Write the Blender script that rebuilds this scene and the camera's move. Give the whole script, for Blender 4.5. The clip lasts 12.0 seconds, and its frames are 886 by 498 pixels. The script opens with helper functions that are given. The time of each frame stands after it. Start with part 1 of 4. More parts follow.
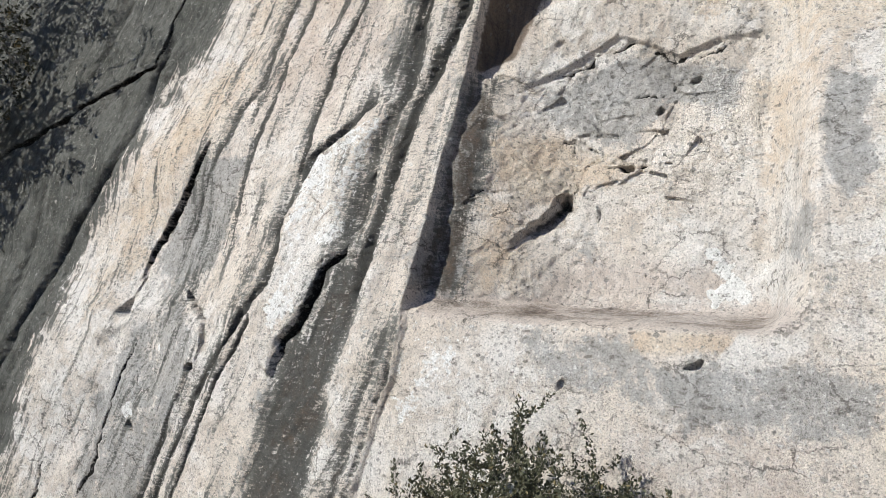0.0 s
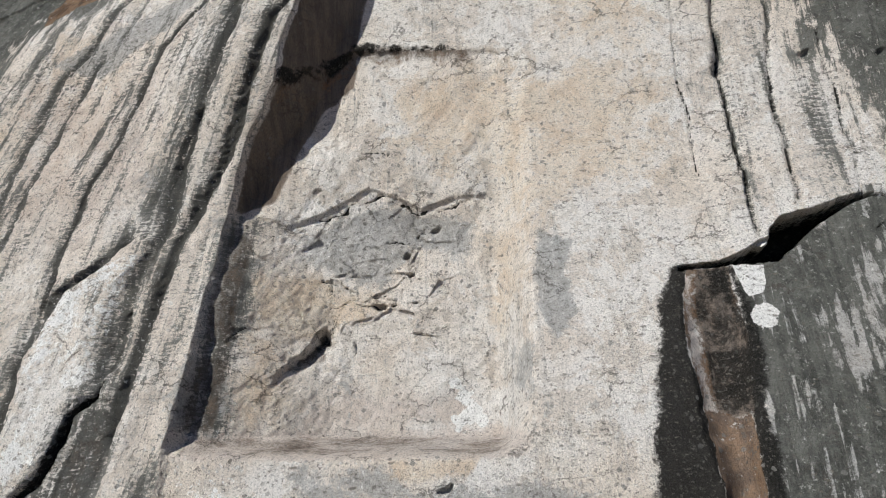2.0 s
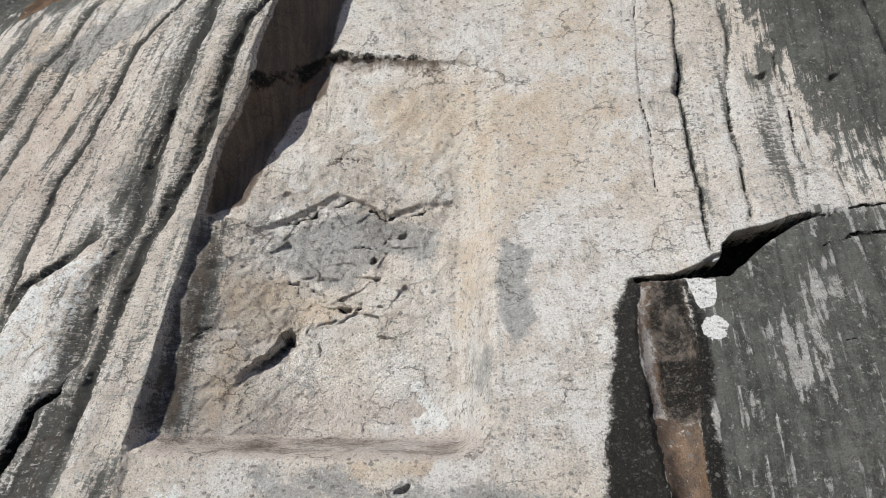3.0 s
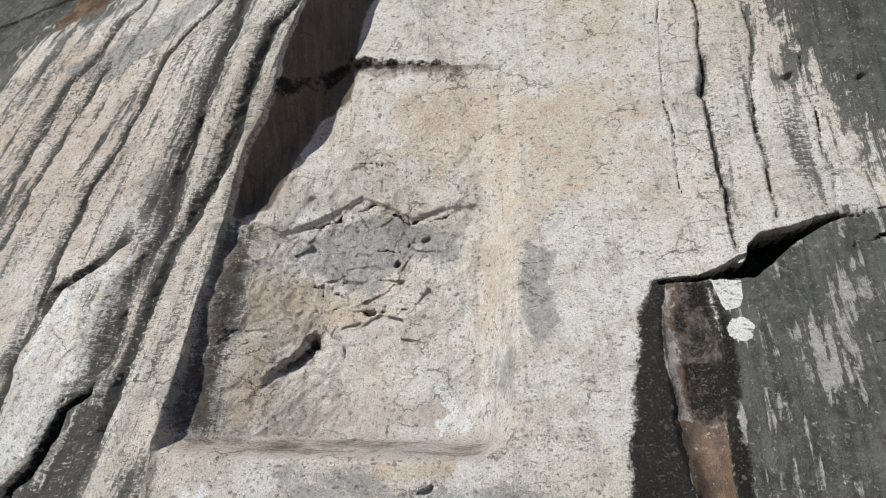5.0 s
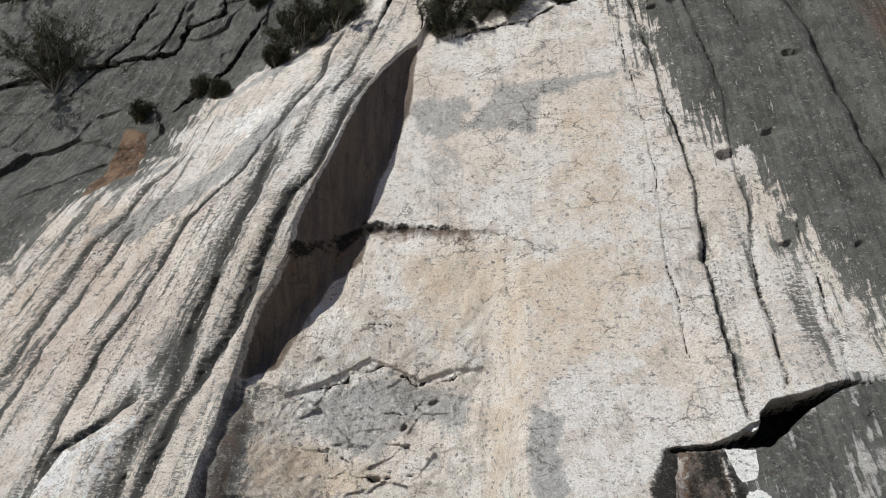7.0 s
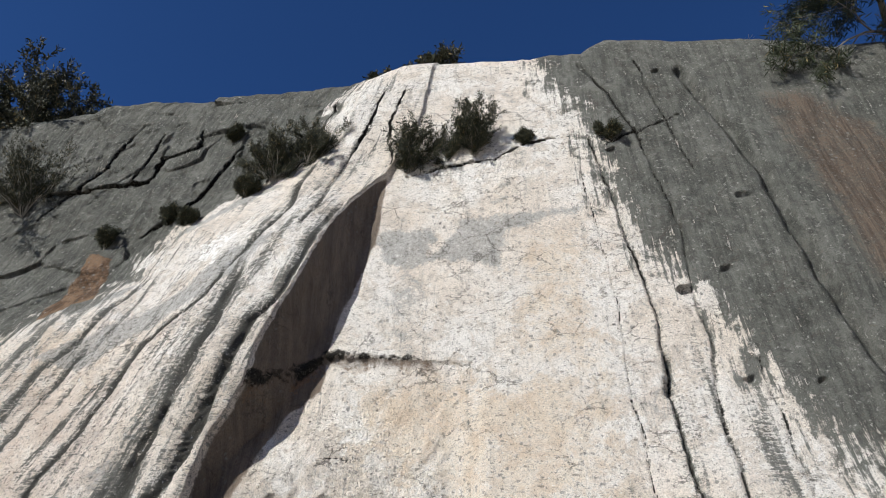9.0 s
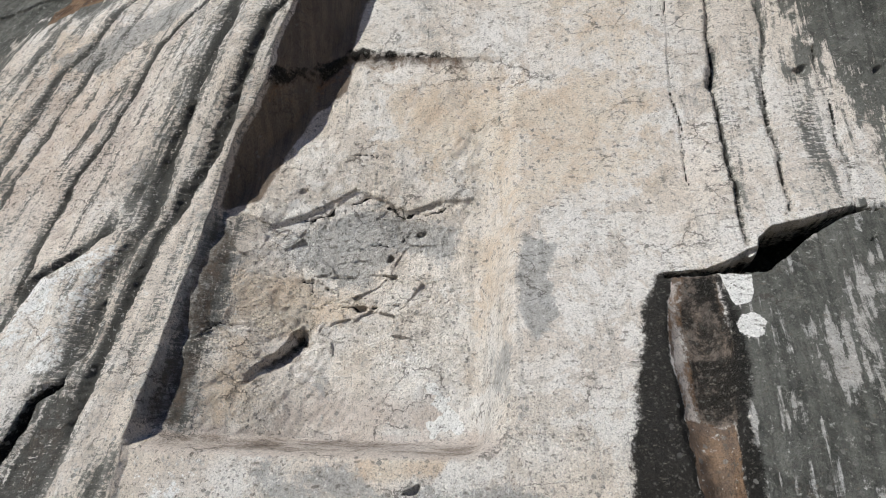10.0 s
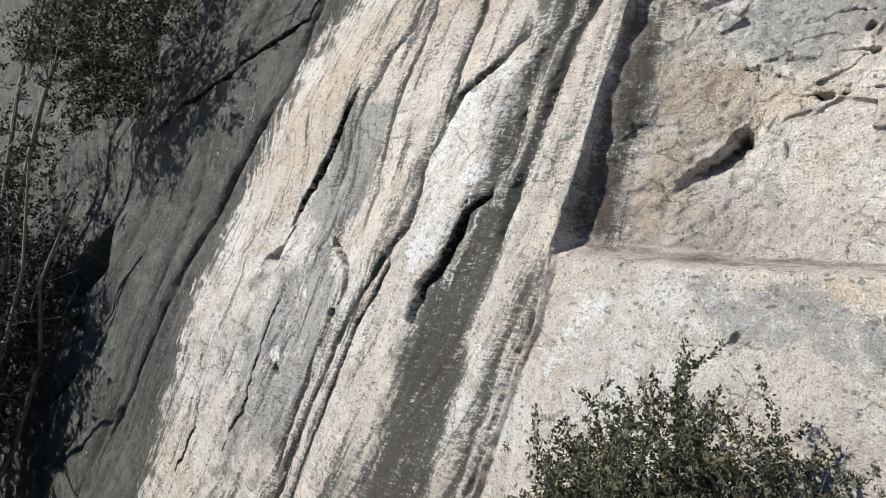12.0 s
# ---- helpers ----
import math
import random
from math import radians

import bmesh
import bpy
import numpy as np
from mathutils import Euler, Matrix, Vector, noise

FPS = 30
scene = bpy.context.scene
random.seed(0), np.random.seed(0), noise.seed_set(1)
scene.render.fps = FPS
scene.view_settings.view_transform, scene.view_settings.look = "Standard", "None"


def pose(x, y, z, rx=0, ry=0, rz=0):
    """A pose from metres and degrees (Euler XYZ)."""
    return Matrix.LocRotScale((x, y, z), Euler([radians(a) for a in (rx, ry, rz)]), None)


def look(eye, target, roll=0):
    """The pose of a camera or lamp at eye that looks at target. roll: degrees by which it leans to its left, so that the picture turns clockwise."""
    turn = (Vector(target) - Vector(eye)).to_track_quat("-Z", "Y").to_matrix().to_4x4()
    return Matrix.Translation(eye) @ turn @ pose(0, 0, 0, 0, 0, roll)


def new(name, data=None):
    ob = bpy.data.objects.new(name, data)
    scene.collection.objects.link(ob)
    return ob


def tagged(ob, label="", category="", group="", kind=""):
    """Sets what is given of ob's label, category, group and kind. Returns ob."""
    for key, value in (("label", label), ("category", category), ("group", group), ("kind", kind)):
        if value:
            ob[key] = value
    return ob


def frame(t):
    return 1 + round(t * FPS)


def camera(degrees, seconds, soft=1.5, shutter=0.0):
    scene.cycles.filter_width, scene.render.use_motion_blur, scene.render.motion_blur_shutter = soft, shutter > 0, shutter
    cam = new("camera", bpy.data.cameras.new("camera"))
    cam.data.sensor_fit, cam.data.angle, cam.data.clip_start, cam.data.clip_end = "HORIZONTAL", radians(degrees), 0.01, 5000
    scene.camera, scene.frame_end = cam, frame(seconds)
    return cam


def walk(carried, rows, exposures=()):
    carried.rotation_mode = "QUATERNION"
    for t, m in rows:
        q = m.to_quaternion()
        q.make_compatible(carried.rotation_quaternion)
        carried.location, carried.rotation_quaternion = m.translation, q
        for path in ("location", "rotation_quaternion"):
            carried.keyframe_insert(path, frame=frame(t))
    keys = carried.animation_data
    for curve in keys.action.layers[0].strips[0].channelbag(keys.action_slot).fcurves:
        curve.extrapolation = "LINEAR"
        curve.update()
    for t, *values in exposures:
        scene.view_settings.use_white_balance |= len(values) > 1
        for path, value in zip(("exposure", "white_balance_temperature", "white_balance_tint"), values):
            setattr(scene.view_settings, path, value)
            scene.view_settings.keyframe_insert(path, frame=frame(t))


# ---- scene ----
# ---------------------------------------------------------------- camera
DEG = 62.69
PATH = [
    (0.0, look((0.016, 0.649, 1.424), (-3.070, 5.760, 2.025), 3.46)),
    (0.5, look((0.022, 0.471, 1.495), (-1.938, 6.100, 2.178), 1.01)),
    (1.0, look((0.042, 0.433, 1.595), (-1.727, 6.000, 2.966), 2.11)),
    (1.5, look((0.050, 0.253, 1.625), (-1.252, 5.920, 3.105), -0.29)),
    (2.0, look((0.012, 0.094, 1.616), (-1.043, 5.811, 3.101), -0.73)),
    (2.5, look((-0.000, -0.000, 1.600), (-1.106, 5.689, 3.153), -0.00)),
    (3.0, look((0.113, -0.026, 1.593), (-0.735, 5.715, 3.117), 0.38)),
    (3.2, look((0.134, -0.038, 1.570), (-0.710, 5.695, 3.126), 0.64)),
    (5.0, look((0.143, -0.033, 1.531), (-0.918, 5.653, 3.128), 0.77)),
    (5.5, look((0.120, -0.049, 1.523), (-1.029, 5.618, 3.125), 1.68)),
    (6.0, look((0.129, -0.056, 1.524), (-1.055, 5.562, 3.265), 1.65)),
    (6.5, look((0.123, -0.066, 1.533), (-1.087, 5.484, 3.465), 1.71)),
    (7.0, look((0.195, -0.110, 1.599), (-0.899, 5.109, 4.350), 1.69)),
    (7.5, look((0.233, -0.188, 1.664), (-0.685, 4.739, 4.963), 1.84)),
    (7.7, look((0.265, -0.215, 1.682), (-0.596, 4.574, 5.193), 1.79)),
    (8.1, look((0.283, -0.192, 1.673), (-0.492, 4.344, 5.524), 1.70)),
    (8.5, look((0.289, -0.110, 1.630), (-0.460, 4.317, 5.610), 1.65)),
    (8.9, look((0.281, -0.014, 1.572), (-0.500, 4.550, 5.387), 1.64)),
    (9.3, look((0.262, 0.053, 1.517), (-0.605, 5.037, 4.743), 1.71)),
    (9.5, look((0.230, 0.099, 1.458), (-0.685, 5.336, 4.240), 1.76)),
    (10.0, look((0.178, 0.349, 1.301), (-0.929, 5.949, 3.150), 1.96)),
    (10.5, look((0.146, 0.546, 1.250), (-1.763, 6.087, 2.535), 4.48)),
    (11.0, look((0.058, 0.656, 1.184), (-2.596, 5.952, 2.141), 4.87)),
    (11.5, look((-0.106, 0.892, 1.170), (-3.528, 5.756, 1.963), 5.18)),
    (12.0, look((-0.213, 1.073, 1.151), (-4.299, 5.451, 1.511), 5.97)),
]
cam = camera(DEG, 12.0, soft=0.5)
walk(cam, PATH, exposures=[(0, 0.80), (0.5, 0.52), (1.5, 0.45), (3, 0.46), (7, 0.45), (7.5, 0.54), (7.7, 0.58), (9.3, 0.71), (9.5, 0.67), (10, 0.48), (10.5, 0.48), (11, 0.49), (11.5, 0.63), (12, 0.79)])

# ---------------------------------------------------------------- light
TO_SUN = Vector((-0.75, -1.0, 0.86)).normalized()
sun_data = bpy.data.lights.new("sun", "SUN")
sun_data.energy, sun_data.angle, sun_data.color = 5.0, radians(0.55), (1.0, 0.985, 0.915)
sun = new("sun", sun_data)
sun.matrix_world = look(TO_SUN * 40, (0, 0, 0))
world = bpy.data.worlds.new("world")
world.use_nodes = True
scene.world = world
wn, wl = world.node_tree.nodes, world.node_tree.links
sky = wn.new("ShaderNodeTexSky")
sky.sky_type, sky.sun_disc = "NISHITA", False
sky.sun_elevation = math.asin(TO_SUN.z)
sky.sun_rotation = math.atan2(TO_SUN.x, TO_SUN.y) % (2 * math.pi)
sky.altitude, sky.air_density, sky.dust_density, sky.ozone_density = 1600, 1.0, 0.6, 4.5
deep = wn.new("ShaderNodeMix")
deep.data_type, deep.blend_type = "RGBA", "MULTIPLY"
deep.inputs["Factor"].default_value = 1.0
deep.inputs["B"].default_value = (0.37, 0.635, 0.98, 1)
wl.new(sky.outputs[0], deep.inputs["A"])
wl.new(deep.outputs["Result"], wn["Background"].inputs["Color"])
wn["Background"].inputs["Strength"].default_value = 0.056


# ---------------------------------------------------------------- node helpers
class Nodes:
    """A material and short calls that wire its nodes."""

    def __init__(self, name):
        self.mat = bpy.data.materials.new(name)
        self.mat.use_nodes = True
        self.tree = self.mat.node_tree
        self.bsdf = self.tree.nodes["Principled BSDF"]
        self.coords = self.tree.nodes.new("ShaderNodeTexCoord").outputs["Object"]

    def node(self, kind, **inputs):
        n = self.tree.nodes.new(kind)
        for key, value in inputs.items():
            self.put(n.inputs[key.replace("_", " ")], value)
        return n

    def put(self, socket, value):
        if isinstance(value, bpy.types.NodeSocket):
            self.tree.links.new(value, socket)
        elif isinstance(value, tuple) and len(value) == 3 and socket.type == "RGBA":
            socket.default_value = (*value, 1)
        else:
            socket.default_value = value

    def scaled(self, sx, sy, sz):
        n = self.node("ShaderNodeMapping", Vector=self.coords)
        n.inputs["Scale"].default_value = (sx, sy, sz)
        return n.outputs[0]

    def noise(self, scale, detail=4.0, rough=0.55, vector=None, distort=0.0):
        n = self.node("ShaderNodeTexNoise", Vector=vector or self.coords, Scale=scale, Detail=detail, Roughness=rough, Distortion=distort)
        return n.outputs["Fac"]

    def cells(self, scale, vector=None, feature="F1"):
        n = self.node("ShaderNodeTexVoronoi", Vector=vector or self.coords, Scale=scale)
        n.feature = feature
        return n.outputs["Distance"]

    def math(self, op, a, b=0.0, c=0.0):
        n = self.tree.nodes.new("ShaderNodeMath")
        n.operation = op
        for k, value in enumerate((a, b, c)):
            self.put(n.inputs[k], value)
        return n.outputs[0]

    def step(self, value, lo, hi, to_lo=0.0, to_hi=1.0):
        n = self.tree.nodes.new("ShaderNodeMapRange")
        n.interpolation_type = "SMOOTHSTEP"
        for k, v in enumerate((value, lo, hi, to_lo, to_hi)):
            self.put(n.inputs[k], v)
        return n.outputs[0]

    def mix(self, fac, a, b, blend="MIX"):
        n = self.tree.nodes.new("ShaderNodeMix")
        n.data_type, n.blend_type = "RGBA", blend
        self.put(n.inputs["Factor"], fac)
        self.put(n.inputs["A"], a)
        self.put(n.inputs["B"], b)
        return n.outputs["Result"]

    def attribute(self, name):
        n = self.tree.nodes.new("ShaderNodeAttribute")
        n.attribute_name = name
        s = self.node("ShaderNodeSeparateColor", Color=n.outputs["Color"])
        return s.outputs[0], s.outputs[1], s.outputs[2]

    def bump(self, *layers):
        """Layers of (height, depth in metres), the coarsest first."""
        normal = None
        for height, depth in layers:
            n = self.node("ShaderNodeBump", Height=height, Distance=depth, Strength=1.0)
            if normal:
                self.put(n.inputs["Normal"], normal)
            normal = n.outputs[0]
        return normal

    def finish(self, colour, roughness=0.9, normal=None, specular=0.25):
        self.put(self.bsdf.inputs["Base Color"], colour)
        self.put(self.bsdf.inputs["Roughness"], roughness)
        self.put(self.bsdf.inputs["Specular IOR Level"], specular)
        if normal:
            self.put(self.bsdf.inputs["Normal"], normal)
        return self.mat


# ---------------------------------------------------------------- materials
def rock_material():
    m = Nodes("weathered_limestone")
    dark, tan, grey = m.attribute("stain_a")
    brown, black, white = m.attribute("stain_shade_b")
    pink, rust, streak = m.attribute("stain_shade_c")
    flow = m.tree.nodes.new("ShaderNodeAttribute")
    flow.attribute_name = "flow"

    def down(sx, sz):
        n = m.node("ShaderNodeMapping", Vector=flow.outputs["Vector"])
        n.inputs["Scale"].default_value = (sx, 1.0, sz)
        return n.outputs[0]

    def wide(value, gain=2.6):
        """Noise spread over the whole range from 0 to 1."""
        return m.math("ADD", m.math("MULTIPLY", m.math("SUBTRACT", value, 0.5), gain), 0.5)

    big = wide(m.noise(0.8, 5, 0.6))
    mid = wide(m.noise(4.5, 7, 0.66))
    scab = wide(m.noise(3.0, 10, 0.76, None, 0.4), 3.0)
    fine = wide(m.noise(24.0, 7, 0.72))
    grain = wide(m.noise(75.0, 4, 0.7), 3.0)
    drip = wide(m.noise(1.0, 7, 0.7, down(15, 1.2), 0.5))
    comb = wide(m.noise(1.0, 4, 0.7, down(13, 42), 0.6), 3.2)
    ragged = m.math("ADD", m.math("MULTIPLY", scab, 0.6), m.math("MULTIPLY", fine, 0.4))
    combed = wide(m.math("ADD", m.math("MULTIPLY", drip, 0.42), m.math("ADD", m.math("MULTIPLY", comb, 0.28), m.math("MULTIPLY", fine, 0.3))), 1.9)
    weeping = wide(m.math("ADD", m.math("MULTIPLY", drip, 0.5), m.math("MULTIPLY", scab, 0.5)), 1.5)
    blot = wide(m.noise(9.0, 8, 0.75, None, 0.6), 2.8)
    def part(mask, share):
        return m.math("MULTIPLY", mask, share)

    # short nicks, where small flakes have sprung off
    flake = m.node("ShaderNodeTexNoise", Vector=m.coords, Scale=9.0, Detail=3.0)
    push = m.node("ShaderNodeVectorMath", Vector=flake.outputs["Color"])
    push.operation = "SCALE"
    push.inputs["Scale"].default_value = 0.16
    at = m.node("ShaderNodeVectorMath")
    at.operation = "ADD"
    m.put(at.inputs[0], m.scaled(1.0, 1.0, 2.1))
    m.put(at.inputs[1], push.outputs[0])
    nick = m.math("MULTIPLY", m.step(m.cells(8.0, at.outputs[0]), 0.21, 0.11), m.step(wide(m.noise(3.3, 5, 0.7)), 0.28, 0.52))
    peck = m.math("MULTIPLY", m.step(m.cells(19.0, at.outputs[0]), 0.24, 0.13), m.step(wide(m.noise(5.0, 5, 0.7)), 0.42, 0.62))
    nick = m.math("MAXIMUM", nick, part(peck, 0.85))
    # fine cracks: edges of warped cells, only here and there
    warp = m.node("ShaderNodeTexNoise", Vector=m.coords, Scale=4.0, Detail=6.0, Roughness=0.7)
    bent = m.node("ShaderNodeVectorMath", Vector=warp.outputs["Color"])
    bent.operation = "SCALE"
    bent.inputs["Scale"].default_value = 0.35
    moved = m.node("ShaderNodeVectorMath")
    moved.operation = "ADD"
    m.put(moved.inputs[0], m.scaled(1.0, 1.0, 1.7))
    m.put(moved.inputs[1], bent.outputs[0])
    gap = m.cells(2.6, moved.outputs[0], "DISTANCE_TO_EDGE")
    crack = m.math("MULTIPLY", m.step(gap, 0.030, 0.006), m.step(wide(m.noise(2.1, 4)), 0.54, 0.80))

    def edge(mask, width=0.10, wild=0.8, by=ragged):
        shifted = m.math("ADD", mask, m.math("MULTIPLY", m.math("SUBTRACT", by, 0.5), wild))
        return m.step(shifted, 0.5 - width, 0.5 + width)

    # fresh limestone: cream to pale grey, in scabs of different age
    c = m.mix(m.step(big, 0.2, 0.8), (0.70, 0.63, 0.56), (0.74, 0.71, 0.68))
    c = m.mix(part(m.step(scab, 0.50, 0.62), 0.6), c, (0.585, 0.51, 0.44))
    c = m.mix(part(m.step(blot, 0.60, 0.70), 0.5), c, (0.48, 0.435, 0.385))
    c = m.mix(part(m.step(scab, 0.76, 0.86), 0.65), c, (0.36, 0.355, 0.345))
    c = m.mix(part(m.step(drip, 0.58, 0.88), 0.38), c, (0.42, 0.40, 0.375))
    c = m.mix(part(m.step(blot, 0.24, 0.12), 0.65), c, (0.78, 0.76, 0.73))
    c = m.mix(part(edge(tan, 0.25, 0.9), 0.75), c, m.mix(m.step(mid, 0.2, 0.8), (0.59, 0.465, 0.345), (0.68, 0.59, 0.485)))
    c = m.mix(part(edge(pink, 0.25, 0.9), 0.60), c, m.mix(mid, (0.52, 0.435, 0.385), (0.60, 0.53, 0.485)))
    c = m.mix(part(edge(grey, 0.13, 1.1), 0.70), c, m.mix(m.step(fine, 0.2, 0.8), (0.235, 0.24, 0.24), (0.375, 0.38, 0.38)))
    # growth in runnels and drips, plus shade painted on flanks and jamb
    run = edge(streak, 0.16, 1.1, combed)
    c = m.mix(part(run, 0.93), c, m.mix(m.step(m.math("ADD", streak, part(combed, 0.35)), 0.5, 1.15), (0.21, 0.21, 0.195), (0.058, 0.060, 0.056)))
    # old dark crust
    old = m.mix(m.step(weeping, 0.1, 0.9), (0.064, 0.067, 0.061), (0.16, 0.161, 0.148))
    old = m.mix(part(m.step(mid, 0.35, 0.1), 0.6), old, (0.045, 0.047, 0.043))
    old = m.mix(part(m.step(fine, 0.55, 0.85), 0.65), old, (0.205, 0.205, 0.185))
    old = m.mix(part(m.step(scab, 0.72, 0.86), 0.5), old, (0.20, 0.20, 0.185))
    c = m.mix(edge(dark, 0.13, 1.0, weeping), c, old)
    # brown wash, carrying painted shade beside the jamb and below the lintel
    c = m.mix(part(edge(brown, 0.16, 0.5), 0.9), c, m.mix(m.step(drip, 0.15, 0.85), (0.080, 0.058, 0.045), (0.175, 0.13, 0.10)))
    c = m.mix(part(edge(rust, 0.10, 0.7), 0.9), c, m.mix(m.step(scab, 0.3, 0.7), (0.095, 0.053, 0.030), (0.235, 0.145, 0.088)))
    # black: rim and lip crust, and shade painted into cleft, cracks and scar
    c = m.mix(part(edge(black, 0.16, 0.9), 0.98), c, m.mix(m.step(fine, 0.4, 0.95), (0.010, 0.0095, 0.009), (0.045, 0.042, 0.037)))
    c = m.mix(edge(white, 0.05, 0.6), c, m.mix(fine, (0.74, 0.73, 0.715), (0.88, 0.875, 0.86)))
    # lichen spots, cracks, pits and pale chips
    spot, often = m.cells(11.0), wide(m.noise(1.7, 4))
    near_spot = m.math("ADD", spot, m.math("MULTIPLY", m.math("SUBTRACT", fine, 0.5), 0.26))
    c = m.mix(part(m.step(near_spot, 0.21, 0.16), part(m.step(often, 0.35, 0.75), 0.75)), c, (0.22, 0.215, 0.205))
    pits = m.math("ADD", m.cells(21.0), m.math("MULTIPLY", m.math("SUBTRACT", grain, 0.5), 0.30))
    worn = m.math("MULTIPLY", m.step(pits, 0.20, 0.10), m.step(blot, 0.35, 0.75))
    c = m.mix(part(worn, 0.75), c, (0.13, 0.12, 0.105))
    c = m.mix(part(crack, 0.7), c, (0.08, 0.07, 0.06))
    c = m.mix(part(nick, part(m.step(grain, 0.1, 0.6), 0.8)), c, (0.16, 0.145, 0.125))
    c = m.mix(part(m.step(fine, 0.33, 0.10), 0.75), c, (0.13, 0.12, 0.11))
    bare = m.math("SUBTRACT", 0.6, m.math("MULTIPLY", m.math("MAXIMUM", black, m.math("MAXIMUM", brown, part(dark, 0.6))), 0.55))
    c = m.mix(m.math("MULTIPLY", m.step(fine, 0.74, 0.92), bare), c, (0.80, 0.79, 0.77))
    c = m.mix(part(m.step(grain, 0.34, 0.05), 0.5), c, m.mix(0.5, c, (0.06, 0.055, 0.05)))
    c = m.mix(1.0, c, m.mix(grain, (0.82, 0.82, 0.825), (1.28, 1.28, 1.275)), "MULTIPLY")
    combs = m.math("MULTIPLY", comb, m.step(streak, 0.15, 0.6))
    rough = m.math("MULTIPLY", wide(m.noise(11.0, 6, 0.7), 2.6), m.math("MAXIMUM", dark, 0.35))
    normal = m.bump((scab, 0.014), (m.math("SUBTRACT", blot, m.math("ADD", part(crack, 1.2), m.math("ADD", worn, part(nick, 1.3)))), 0.013), (rough, 0.024), (combs, 0.020), (fine, 0.020), (grain, 0.007))
    return m.finish(c, m.step(fine, 0.2, 0.8, 0.84, 0.98), normal, 0.15)


def soil_material():
    m = Nodes("dry_soil")
    a, b = m.noise(1.4, 6), m.noise(22, 6)
    c = m.mix(a, (0.40, 0.335, 0.26), (0.56, 0.49, 0.40))
    c = m.mix(m.step(b, 0.5, 0.7), c, (0.14, 0.13, 0.07))
    return m.finish(c, 0.95, m.bump((a, 0.1), (b, 0.03)))


def leaf_material(name, low, high):
    m = Nodes(name)
    isle = m.tree.nodes.new("ShaderNodeNewGeometry").outputs["Random Per Island"]
    c = m.mix(isle, low, high)
    c = m.mix(m.math("MULTIPLY", m.step(isle, 0.90, 0.97), 0.8), c, (0.17, 0.13, 0.06))
    return m.finish(c, 0.6, None, 0.2)


def bark_material(name, low, high):
    m = Nodes(name)
    a = m.noise(9, 6, 0.7, m.scaled(3, 3, 0.6))
    return m.finish(m.mix(a, low, high), 0.9, m.bump((a, 0.02)))


ROCK = rock_material()
SOIL = soil_material()
LEAF_OAK = leaf_material("small_oak_leaf", (0.022, 0.025, 0.014), (0.085, 0.083, 0.05))
LEAF_SHRUB = leaf_material("shrub_leaf", (0.014, 0.017, 0.010), (0.05, 0.052, 0.032))
LEAF_NEEDLE = leaf_material("pine_needle", (0.016, 0.022, 0.012), (0.045, 0.055, 0.028))
LEAF_DRY = leaf_material("dry_grass_blade", (0.20, 0.17, 0.10), (0.36, 0.32, 0.22))
# oak leaf again, darkened to paint in the shade of the tree crowns
LEAF_SHADE = leaf_material("shaded_oak_leaf", (0.016, 0.018, 0.011), (0.055, 0.055, 0.034))
BARK = bark_material("grey_bark", (0.10, 0.085, 0.07), (0.22, 0.20, 0.175))
BARK_PALE = bark_material("bleached_twig", (0.20, 0.18, 0.155), (0.36, 0.34, 0.30))


# ---------------------------------------------------------------- arithmetic for the rock
TABLE = np.random.RandomState(7).permutation(256)
SLOPES = np.random.RandomState(8).normal(size=(256, 3))
SLOPES /= np.linalg.norm(SLOPES, axis=1)[:, None]


def grain3(x, y, z):
    """Gradient noise, about -0.7 to 0.7."""
    xi, yi, zi = (np.floor(v).astype(np.int64) for v in (x, y, z))
    fx, fy, fz = x - xi, y - yi, z - zi
    wx, wy, wz = (f * f * f * (f * (f * 6 - 15) + 10) for f in (fx, fy, fz))
    total = 0.0
    for i in (0, 1):
        for j in (0, 1):
            for k in (0, 1):
                h = TABLE[(TABLE[(TABLE[(xi + i) & 255] + yi + j) & 255] + zi + k) & 255]
                g = SLOPES[h]
                dot = g[..., 0] * (fx - i) + g[..., 1] * (fy - j) + g[..., 2] * (fz - k)
                total = total + dot * (wx if i else 1 - wx) * (wy if j else 1 - wy) * (wz if k else 1 - wz)
    return total


def layers3(x, y, z, octaves, gain=0.5):
    total, size = 0.0, 1.0
    for k in range(octaves):
        total = total + size * grain3(x * 2.03**k + 17.3 * k, y * 2.03**k + 5.1 * k, z * 2.03**k + 9.7 * k)
        size *= gain
    return total


def soft_ramp(t, width):
    return width * np.logaddexp(0, t / width)


def sstep(a, b, t):
    t = np.clip((t - a) / (b - a), 0, 1)
    return t * t * (3 - 2 * t)


def along(z, points):
    """x of a line given as (x, z) points, at the heights z."""
    p = sorted(points, key=lambda q: q[1])
    return np.interp(z, [q[1] for q in p], [q[0] for q in p])


def above(x, points):
    """z of a line given as (x, z) points, at the places x."""
    p = sorted(points)
    return np.interp(x, [q[0] for q in p], [q[1] for q in p])


def line_distance(x, z, points, closed=False):
    best = np.full(x.shape, 1e9)
    ends = list(zip(points, points[1:] + points[:1])) if closed else list(zip(points, points[1:]))
    for (ax, az), (bx, bz) in ends:
        ux, uz = bx - ax, bz - az
        s = np.clip(((x - ax) * ux + (z - az) * uz) / (ux * ux + uz * uz), 0, 1)
        best = np.minimum(best, (x - ax - s * ux) ** 2 + (z - az - s * uz) ** 2)
    return np.sqrt(best)


